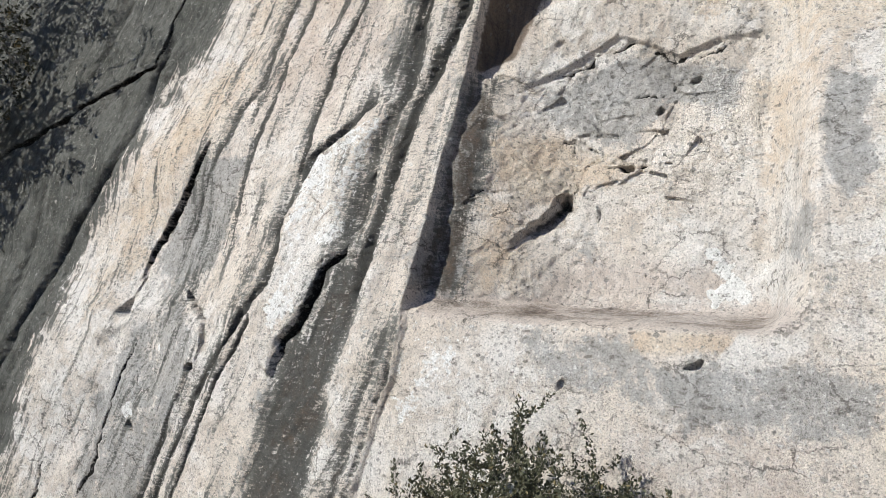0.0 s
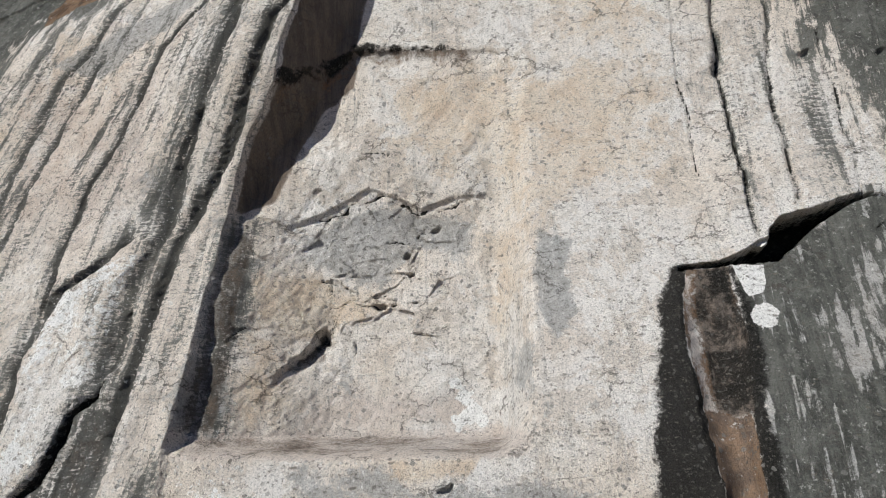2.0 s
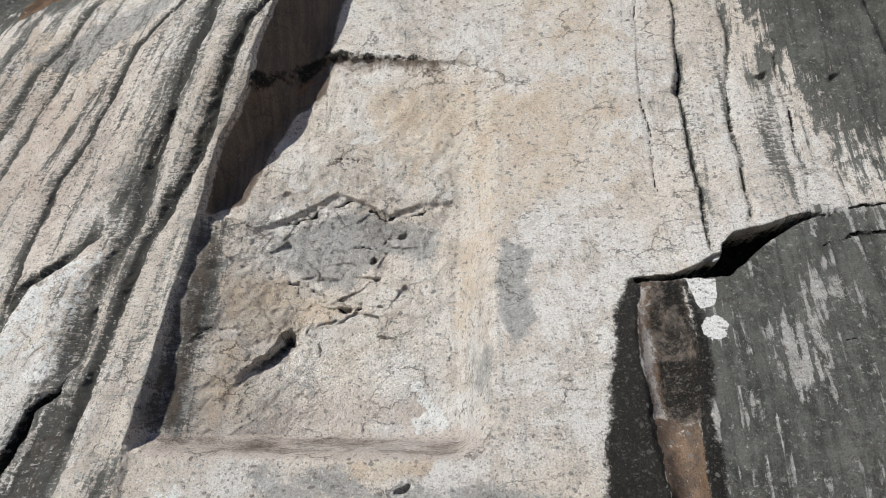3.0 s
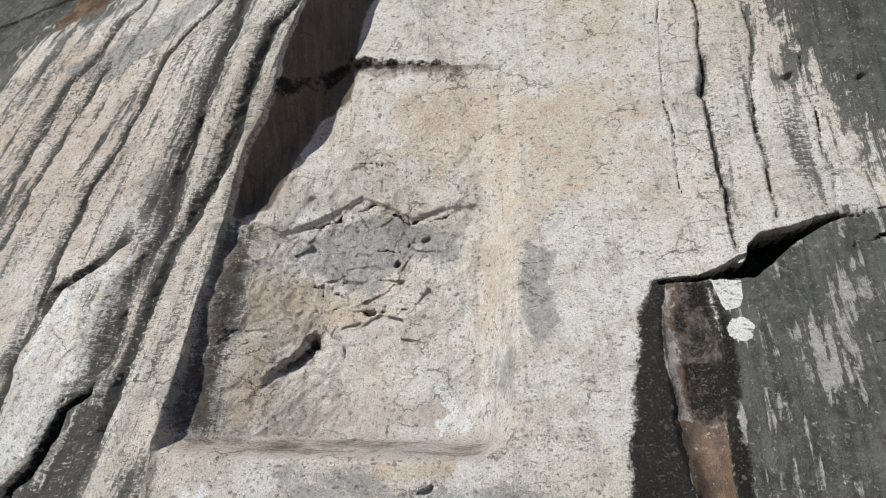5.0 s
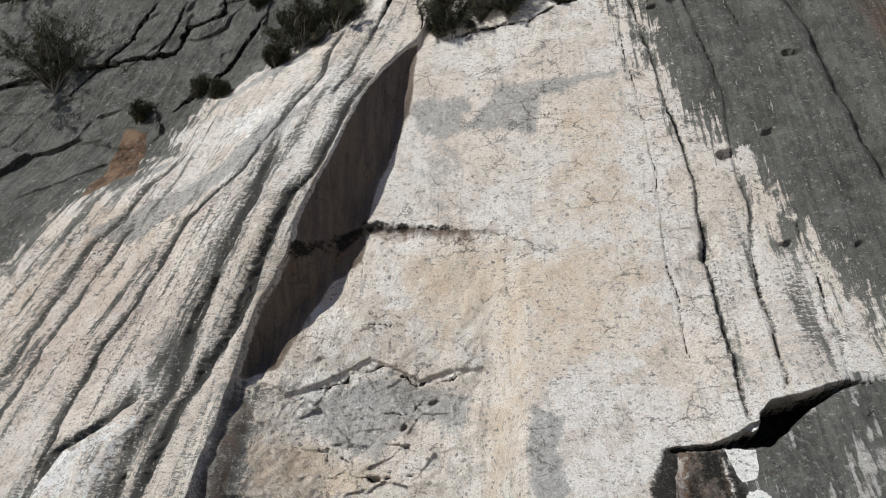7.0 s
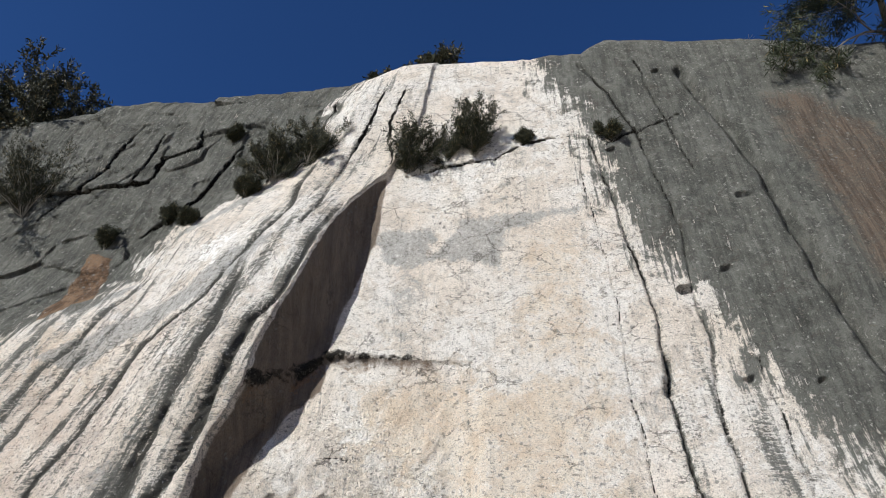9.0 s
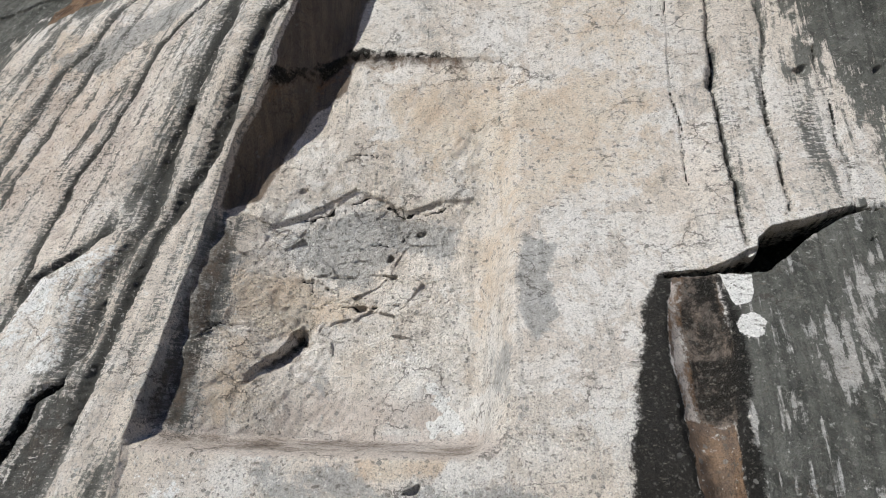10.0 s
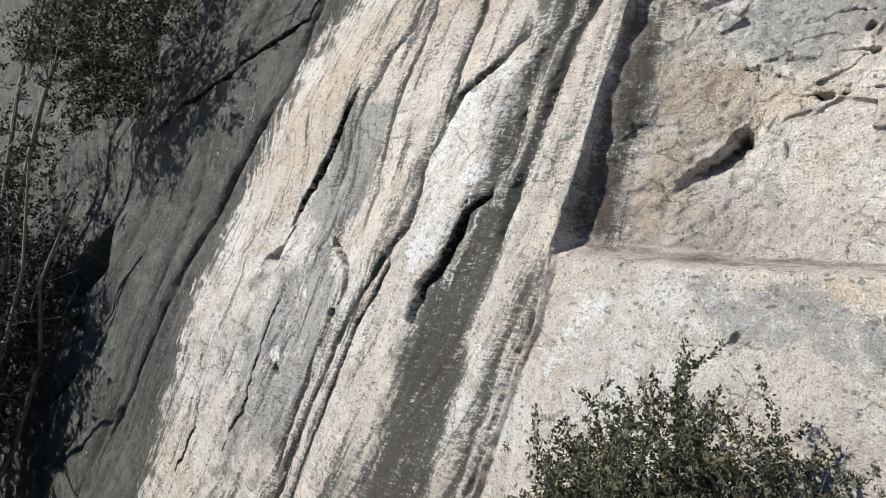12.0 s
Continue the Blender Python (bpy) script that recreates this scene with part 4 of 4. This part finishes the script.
    xs, zs = xw + 0.07 * grain3(x * 14, 0 * x, z * 14), zw + 0.07 * grain3(x * 14, 0 * x + 4, z * 14)
    for cx, cz, r1 in ((-0.86, 1.78, 0.13), (-0.97, 1.70, 0.10), (-0.93, 1.92, 0.10), (-0.78, 1.72, 0.08), (-1.0, 2.02, 0.06), (-6.45, 0.35, 0.10), (-6.1, 1.0, 0.06), (-12.3, -0.1, 0.08)):
        stain_shade("white", pit(xs, zs, cx, cz, r1, r1))
    stain_shade("rust", area(xw, zw, [(-5.5, 7.25), (-5.15, 7.1), (-5.0, 6.35), (-5.6, 6.05), (-5.55, 6.6)], 0.06))
    stain_shade("brown", area(xw, zw, [(3.05, 8.9), (3.66, 9.05), (4.4, 8.2), (5, 5), (3.4, 5.0), (3.3, 5.7), (3.2, 6.96), (3.1, 8.0)], 0.3), 0.58)
    for key in ("streak", "grey"):
        stain_shades[key] *= 1 - 0.6 * stain_shades["white"]
    return y, stain_shades, u, interior, old_left, np.where(left, c, x + 3 + 0.15 * y)


def rows_of(*stretches):
    out = []
    for a, b, d in stretches:
        out.append(np.arange(a, b - d / 2, d))
    return np.concatenate(out + [[stretches[-1][1]]])


COLS = rows_of((-30, -18, 0.5), (-18, -13, 0.12), (-13, -9.5, 0.045), (-9.5, -7.4, 0.024), (-7.4, -4.8, 0.018), (-4.8, -3.2, 0.0135), (-3.2, -0.4, 0.0105), (-0.4, 1.6, 0.0145), (1.6, 4.6, 0.024), (4.6, 12, 0.12))
HEIGHTS = rows_of((-3.2, -0.2, 0.032), (-0.2, 1.5, 0.0145), (1.5, 4.0, 0.0105), (4.0, 5.4, 0.0145), (5.4, 9.0, 0.022), (9.0, 11.0, 0.028))
CREST = HEIGHTS[-1]


def build_cliff():
    """The rock as one fine sheet, parted along its natural borders into the pieces that the eye tells apart."""
    x, v = np.meshgrid(COLS, HEIGHTS)
    top = above(x, TOP) + 0.05 * grain3(x * 2.3, 0 * x, 0 * x) + 0.03 * grain3(x * 7, 0 * x, 0 * x)
    z = np.where(v > 9, 9 + (v - 9) * (top - 9) / (CREST - 9), v)
    y, stain_shades, u, interior, old_left, c = cliff_shape(x, z)
    over = np.clip((z - (top - 0.7)) / 0.7, 0, 1)
    y = y + 0.8 * (1 - np.sqrt(np.clip(1 - over**2, 0, 1)))
    # the flat ground on top, behind the edge
    for back in (0.08, 0.2, 0.4, 0.8, 1.6, 3.5, 8.0, 18.0, 40.0):
        x, z = np.vstack([x, x[-1:]]), np.vstack([z, z[-len(x[-1:]) :] * 0 + z[len(HEIGHTS) - 1] - 0.03 * back])
        y = np.vstack([y, y[len(HEIGHTS) - 1 : len(HEIGHTS)] + back])
        stain_shades = {key: np.vstack([value, value[-1:]]) for key, value in stain_shades.items()}
        u, interior, old_left, c = (np.vstack([value, value[-1:]]) for value in (u, interior, old_left, c))
    place = np.stack([x, y, z], -1)
    # relief along the normals, so that steep sides are rough as well
    across = np.cross(np.gradient(place, axis=1), np.gradient(place, axis=0))
    across /= np.linalg.norm(across, axis=-1, keepdims=True)
    worn = (0.40 + 0.42 * sstep(0.1, -0.2, u) + 0.35 * interior) * (0.35 + 0.65 * np.abs(across[..., 1]))
    bumps = 0.030 * layers3(x * 3.1, y * 1.5, z * 3.1, 3) + 0.014 * layers3(x * 12.0, y * 3.0, z * 9.0, 2, 0.6) + 0.008 * grain3(x * 27.0, y * 3.0, z * 23.0)
    chips = 0.006 * np.abs(layers3(x * 5.0 + 40, y * 2.0, z * 5.0, 2)) * interior
    place = place + across * (bumps * worn - chips)[..., None]
    rows, cols = x.shape
    index = np.arange(rows * cols).reshape(rows, cols)
    quads = np.stack([index[:-1, :-1], index[:-1, 1:], index[1:, 1:], index[1:, :-1]], -1).reshape(-1, 4)
    mid = lambda a: (a[:-1, :-1] + a[1:, 1:]).reshape(-1) / 2
    mu, mi, mo, mx, mz = mid(u), mid(interior), mid(old_left), mid(x), mid(z)
    sort = np.zeros(len(quads), int)
    sort[(mu <= 0) & (mz < 9.9)] = 1
    sort[mo > 0.5] = 2
    sort[(mu > 0) & (mz > 1.47) & (mz < above(mx, LINTEL)) & (mx < -0.28)] = 3
    hollow = (mz < 2.84) & (mx > along(mz, HOLLOW_L)) & (mx < along(mz, HOLLOW_R))
    sort[hollow] = 4
    weathered = (mu > 0) & ((area(mx, mz, OLD_RIGHT, 0.02) > 0.5) | (area(mx, mz, STREAKED, 0.02) > 0.5)) & ~hollow
    sort[weathered] = 5
    kinds = [
        ("carved_face", "smooth cream carved limestone face with tan and grey patches"),
        ("fluted_slab", "pale limestone slab fluted by rain, dark growth and painted shade in its runnels"),
        ("old_crust_slope", "dark grey weathered limestone slope with deep cracks and shrubs"),
        ("carved_niche", "shallow rectangular niche cut in the cliff, rough worn back and brown sill"),
        ("stained_hollow", "tall rounded hollow stained rust brown with a black rim"),
        ("weathered_face", "dark grey streaked limestone face with furrows and small sockets"),
    ]
    normals = across.reshape(-1, 3)
    full = np.cross(np.gradient(place, axis=1), np.gradient(place, axis=0))
    full = (full / np.linalg.norm(full, axis=-1, keepdims=True)).reshape(-1, 3)
    flat = place.reshape(-1, 3)
    groups = (("stain_a", ("dark", "tan", "grey")), ("stain_shade_b", ("brown", "black", "white")), ("stain_shade_c", ("pink", "rust", "streak")))
    cliff = tagged(new("cliff"), "tall limestone cliff with a carved niche and fluted weathered rock", "cliff", kind="structure")
    for k, (name, label) in enumerate(kinds):
        faces = quads[sort == k]
        used, inverse = np.unique(faces, return_inverse=True)
        mesh = bpy.data.meshes.new(name)
        mesh.vertices.add(len(used))
        mesh.vertices.foreach_set("co", flat[used].astype(np.float32).ravel())
        mesh.loops.add(len(faces) * 4)
        mesh.loops.foreach_set("vertex_index", inverse.astype(np.int32).ravel())
        mesh.polygons.add(len(faces))
        mesh.polygons.foreach_set("loop_start", np.arange(0, 4 * len(faces), 4, dtype=np.int32))
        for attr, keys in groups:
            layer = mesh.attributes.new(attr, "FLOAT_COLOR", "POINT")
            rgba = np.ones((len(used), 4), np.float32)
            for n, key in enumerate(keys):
                rgba[:, n] = stain_shades[key].reshape(-1)[used]
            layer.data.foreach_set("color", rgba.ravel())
        layer = mesh.attributes.new("flow", "FLOAT_COLOR", "POINT")
        rgba = np.ones((len(used), 4), np.float32)
        rgba[:, 0], rgba[:, 1], rgba[:, 2] = c.reshape(-1)[used], 0, z.reshape(-1)[used]
        layer.data.foreach_set("color", rgba.ravel())
        mesh.update()
        mesh.polygons.foreach_set("use_smooth", np.ones(len(faces), bool))
        mesh.normals_split_custom_set_from_vertices(full[used].astype(np.float32))
        mesh.materials.append(ROCK)
        ob = new(name, mesh)
        ob.parent = cliff
        tagged(ob, label)


build_cliff()


# ---------------------------------------------------------------- ground at the foot of the cliff
def ground_height(x, y):
    low = -2.4 - 0.9 * sstep(-5.0, -8.0, x) * sstep(1.5, 4.0, y) + 2.35 * sstep(4.6, 0.8, y) + 1.3 * sstep(-5.5, -1.0, x) * sstep(0.5, 5.0, y)
    return low + 0.06 * layers3(x * 0.8, y * 0.8, 0 * x, 3)


def build_ground():
    xs = np.concatenate([[-400, -150, -60], np.linspace(-22, 14, 145), [40, 150, 400]])
    ys = np.concatenate([[-400, -150, -60, -25], np.linspace(-12, 7.0, 96)])
    x, y = np.meshgrid(xs, ys)
    z = ground_height(x, y)
    rows, cols = x.shape
    index = np.arange(rows * cols).reshape(rows, cols)
    quads = np.stack([index[:-1, :-1], index[:-1, 1:], index[1:, 1:], index[1:, :-1]], -1).reshape(-1, 4)
    mesh = bpy.data.meshes.new("ground")
    mesh.from_pydata(np.stack([x, y, z], -1).reshape(-1, 3).tolist(), [], quads.tolist())
    mesh.polygons.foreach_set("use_smooth", np.ones(len(quads), bool))
    mesh.materials.append(SOIL)
    tagged(new("ground", mesh), "dry stony soil at the foot of the cliff", "ground", kind="structure")


build_ground()


# ---------------------------------------------------------------- plants
def tubes_mesh(name, segments, material, sides=4):
    """Tapered twigs from (start, end, radius at start, radius at end), in one mesh."""
    a = np.array([s[0] for s in segments])
    b = np.array([s[1] for s in segments])
    ra, rb = np.array([s[2] for s in segments]), np.array([s[3] for s in segments])
    d = b - a
    d /= np.linalg.norm(d, axis=1)[:, None] + 1e-9
    side = np.cross(d, np.where(np.abs(d[:, 2:3]) > 0.9, (1.0, 0, 0), (0, 0, 1.0)))
    side /= np.linalg.norm(side, axis=1)[:, None] + 1e-9
    other = np.cross(d, side)
    verts, faces = [], []
    n = len(segments)
    for end, r in ((a, ra), (b, rb)):
        for k in range(sides):
            w = 2 * math.pi * k / sides
            verts.append(end + r[:, None] * (math.cos(w) * side + math.sin(w) * other))
    verts = np.stack(verts, 1).reshape(-1, 3)
    base = np.arange(n)[:, None] * 2 * sides
    for k in range(sides):
        j = (k + 1) % sides
        faces.append(base + np.array([[k, j, sides + j, sides + k]]))
    faces = np.concatenate(faces)
    mesh = bpy.data.meshes.new(name)
    mesh.from_pydata(verts.tolist(), [], faces.tolist())
    mesh.polygons.foreach_set("use_smooth", np.ones(len(faces), bool))
    mesh.materials.append(material)
    return mesh


def leaves_mesh(name, spots, ways, lengths, widths, material, rng, fold=0.25):
    """Small pointed leaves, each folded along its midrib, at the spots."""
    n = len(spots)
    ways = ways / (np.linalg.norm(ways, axis=1)[:, None] + 1e-9)
    tilt = rng.normal(size=(n, 3))
    side = np.cross(ways, tilt)
    side /= np.linalg.norm(side, axis=1)[:, None] + 1e-9
    up = np.cross(side, ways)
    l, w = lengths[:, None], widths[:, None]
    p0 = spots
    p1 = spots + 0.45 * l * ways + 0.5 * w * side + fold * w * up
    p2 = spots + l * ways
    p3 = spots + 0.45 * l * ways - 0.5 * w * side + fold * w * up
    verts = np.stack([p0, p1, p2, p3], 1).reshape(-1, 3)
    base = np.arange(n)[:, None] * 4
    faces = np.concatenate([base + [[0, 1, 2]], base + [[0, 2, 3]]])
    mesh = bpy.data.meshes.new(name)
    mesh.from_pydata(verts.tolist(), [], faces.tolist())
    mesh.materials.append(material)
    return mesh


def grow(rng, root, way, length, radius, depth, spread, lift, segments, tips, kids=(3, 5), wobble=0.22, bole=0):
    """One branch with its side branches; twig ends are gathered in tips."""
    steps = 4 if depth else 3
    p, d = np.array(root, float), np.array(way, float)
    d /= np.linalg.norm(d)
    marks = []
    for k in range(steps):
        d = d + rng.normal(size=3) * wobble + (0, 0, lift)
        d /= np.linalg.norm(d)
        q = p + d * length / steps
        r0, r1 = radius * (1 - 0.7 * k / steps), radius * (1 - 0.7 * (k + 1) / steps)
        segments.append((p, q, r0, r1))
        marks.append((p, q, d.copy(), r1))
        p = q
    if depth == 0:
        tips.extend((a + (b - a) * s, w) for a, b, w, _ in marks for s in (0.15, 0.45, 0.75, 1.0))
        return
    for _ in range(rng.randint(*kids)):
        a, b, w, r = marks[rng.randint(1 + bole, steps)] if bole or rng.rand() < 0.8 else marks[0]
        side = rng.normal(size=3)
        side -= side.dot(w) * w
        side /= np.linalg.norm(side)
        turn = w * math.cos(spread) + side * math.sin(spread)
        grow(rng, a + (b - a) * rng.rand(), turn, length * rng.uniform(0.5, 0.8) * (0.55 if bole else 1), max(r * 0.7, 0.0015), depth - 1, spread, lift, segments, tips, kids, wobble)
    grow(rng, p, d, length * (0.3 if bole else 0.6), max(radius * 0.3, 0.0015), depth - 1, spread, lift, segments, tips, kids, wobble)


def plant(name, label, category, base, stems, length, radius, depth, per_tip, leaf, seed, leaf_mat, bark_mat, lean=(0, 0, 0.4), cone=0.6, spread=0.7,
          lift=0.06, group="", kids=(3, 5), slim=0.45, bare=0.0, bark_sides=4, bole=0, narrow=1.0, dome=None):
    """A shrub or small tree: woody stems and twigs, and a crown of single leaves."""
    rng = np.random.RandomState(seed)
    segments, tips = [], []
    for _ in range(stems):
        way = np.array(lean) + (0, 0, 0.6) + rng.normal(size=3) * cone
        grow(rng, rng.normal(size=3) * (0.012, 0.012, 0.0) * (stems > 1), way, length * rng.uniform(0.75, 1.15), radius * rng.uniform(0.7, 1.1), depth, spread, lift, segments, tips, kids, 0.22, bole)
    slimmed = np.array((narrow, narrow, 1.0))
    segments = [(a * slimmed, b * slimmed, r0, r1) for a, b, r0, r1 in segments]
    tips = [(a * slimmed, w) for a, w in tips]
    if dome:
        # twigs that would grow out of the rounded, lobed crown are left off
        (rx, ry, rz), middle = dome

        def inside(places, slack):
            q = (np.array(places) - middle) / (rx, ry, rz)
            far = np.linalg.norm(q, axis=1) + 1e-6
            way = q / far[:, None] * 2.3 + seed
            return far < (1 + 0.45 * layers3(way[:, 0], way[:, 1], way[:, 2], 2)) * slack

        segments = [seg for seg, ok in zip(segments, inside([seg[1] for seg in segments], 1.06)) if ok or seg[2] > 0.25 * radius]
        tips = [tip for tip, ok in zip(tips, inside([tip[0] for tip in tips], 1.0)) if ok]
    keep = [t for t in tips if rng.rand() > bare]
    spots = np.repeat(np.array([t[0] for t in keep]), per_tip, 0)
    ways = np.repeat(np.array([t[1] for t in keep]), per_tip, 0) * 0.6 + rng.normal(size=(len(spots), 3)) * 0.7
    spots = spots + rng.normal(size=spots.shape) * leaf * 0.35
    sizes = leaf * rng.uniform(0.6, 1.25, len(spots))
    thing = new(name)
    thing.matrix_basis = pose(*base)
    wood = new("trunk", tubes_mesh("trunk", segments, bark_mat, bark_sides))
    crown = new("crown", leaves_mesh("crown", spots, ways, sizes, sizes * slim, leaf_mat, rng))
    wood.parent = crown.parent = thing
    tagged(thing, label, category, group)
    return thing


def tuft(name, label, base, blades, length, seed, material, lean=(0, -0.3, 0.6), group=""):
    """Grass: bent blades out of one root."""
    rng = np.random.RandomState(seed)
    segments = []
    for _ in range(blades):
        d = np.array(lean) + rng.normal(size=3) * 0.38
        d /= np.linalg.norm(d)
        p, l = rng.normal(size=3) * 0.03, length * rng.uniform(0.5, 1.1)
        for k in range(3):
            q = p + d * l / 3
            segments.append((p, q, 0.0035 - 0.001 * k, 0.0025 - 0.001 * k))
            p, d = q, d + (0, -0.05, -0.22) + rng.normal(size=3) * 0.1
            d /= np.linalg.norm(d)
    thing = new(name)
    thing.matrix_basis = pose(*base)
    blade = new("blade", tubes_mesh("blade", segments, material, 3))
    blade.parent = thing
    tagged(thing, label, "grass", group)
    return thing


def wall_at(x, z):
    a, b = np.array([[x]], float), np.array([[z]], float)
    return float(cliff_shape(a, b)[0][0, 0])


# the oak bush before the lower face
bush_foot = float(ground_height(np.array([-1.72]), np.array([4.5]))[0]) - 0.02
plant("oak_bush", "evergreen oak bush with small leathery leaves and bare grey twigs", "bush", (-1.72, 4.5, bush_foot),
      17, 1.15, 0.018, 3, 7, 0.028, 5, LEAF_OAK, BARK_PALE, lean=(0.0, 0.0, 1.0), cone=0.42, spread=0.95, lift=0.03, kids=(5, 7), slim=0.5, bare=0.05, dome=((0.86, 0.75, 0.86), (0, 0, 0.22 - bush_foot)))
# the oak that shades the foot of the dark slope
def foot(x, y):
    return float(ground_height(np.array([x]), np.array([y]))[0]) - 0.03


plant("oak_tree", "evergreen oak tree with dark leaves and bare twigs over the slope", "tree", (-12.9, 4.75, foot(-12.9, 4.75)),
      4, 8.0, 0.07, 3, 7, 0.065, 11, LEAF_SHADE, BARK, narrow=0.85, lean=(0.32, 0.04, 1.3), cone=0.10, spread=0.95, lift=-0.015, kids=(7, 9), bole=2, slim=0.5, bark_sides=5, bare=0.15,
      dome=((3.0, 0.85, 2.2), (1.3, 0.25, 5.1 - foot(-12.9, 4.75))), group="oaks at the foot of the slope")
plant("oak_tree", "low evergreen oak with dense dark leaves and arching bleached twigs", "tree", (-14.2, 4.3, foot(-14.2, 4.3)),
      9, 4.6, 0.06, 3, 8, 0.07, 12, LEAF_SHADE, BARK_PALE, lean=(0.12, 0.06, 1.2), cone=0.22, spread=1.0, lift=-0.03, kids=(6, 8), slim=0.5, bark_sides=5, bare=0.15,
      dome=((2.0, 0.95, 3.4), (0.7, 0.3, 1.1 - foot(-14.2, 4.3))), group="oaks at the foot of the slope")

SHRUBS = [(-1.2, 7.92, 0.66, 6, 31), (-0.86, 8.0, 0.5, 4, 32), (-0.45, 8.14, 0.70, 7, 33), (0.19, 8.32, 0.17, 2, 34), (1.22, 8.2, 0.24, 3, 35), (-3.09, 8.03, 0.6, 5, 36),
          (-2.72, 8.35, 0.66, 6, 37), (-3.45, 7.86, 0.26, 3, 38), (-4.56, 7.68, 0.26, 3, 39), (-5.35, 7.31, 0.26, 3, 40), (-6.95, 8.15, 1.0, 11, 41), (-4.04, 9.41, 0.18, 2, 42), (-4.2, 7.5, 0.2, 3, 43)]
for sx, sz, size, stems, seed in SHRUBS:
    plant("rock_shrub", "small dark wiry shrub rooted in a crack of the cliff", "shrub", (sx, wall_at(sx, sz) + 0.02, sz - 0.02), stems + 4, size * 0.66, 0.008, 2, 7, 0.044, seed,
          LEAF_SHRUB, BARK_PALE, lean=(0, -0.35, 0.9), cone=0.45, spread=0.55, lift=0.10, group="shrubs on the cliff", kids=(3, 5), slim=0.22, bare=0.15)
TOPS = [(-9.5, 10.3, 1.9, 51), (-8.3, 10.4, 1.5, 52), (-1.95, 10.6, 0.4, 53), (-1.1, 10.62, 0.62, 54), (2.67, 10.55, 0.35, 55), (-4.95, 10.2, 0.35, 56)]
for sx, sz, size, seed in TOPS:
    plant("crest_shrub", "round dark green shrub on the crest of the cliff", "shrub", (sx, wall_at(sx, sz - 0.9) + 0.8, sz - 0.08), 10, size * 0.66, 0.014, 2, 6, 0.06 + 0.015 * size, seed,
          LEAF_SHRUB, BARK, lean=(0, 0, 0.7), cone=0.5, spread=0.65, lift=0.08, group="shrubs on the crest", kids=(4, 6), slim=0.35)
plant("pine_tree", "dark pine with hanging needle sprays on the crest", "tree", (5.25, 6.85, float(above(np.array([5.25]), TOP)[0]) - 0.10), 2, 1.6, 0.07, 4, 6, 0.12, 61, LEAF_NEEDLE, BARK, lean=(-0.45, -0.7, 0.35), cone=0.15,
      spread=0.95, lift=-0.01, kids=(3, 5), slim=0.12)
for n, (sx, sz, size) in enumerate(((3.44, 10.42, 0.35), (0.8, 10.5, 0.25), (-4.7, 10.35, 0.4), (1.9, 10.65, 0.25), (-4.3, 10.3, 0.35), (0.2, 10.5, 0.2))):
    tuft("grass_tuft", "thin dry grass tuft on the crest", (sx, wall_at(sx, sz - 0.6) + 0.55, sz - 0.05), 40, size, 70 + n, LEAF_DRY, (0, 0, 1.0), "grass on the crest")
tuft("grass_tuft", "coarse grass tuft hanging from a cleft in the dark slope", (-11.35, wall_at(-11.35, 0.15) - 0.02, 0.15), 150, 0.5, 81, LEAF_SHRUB, (0.1, -0.5, 0.25))
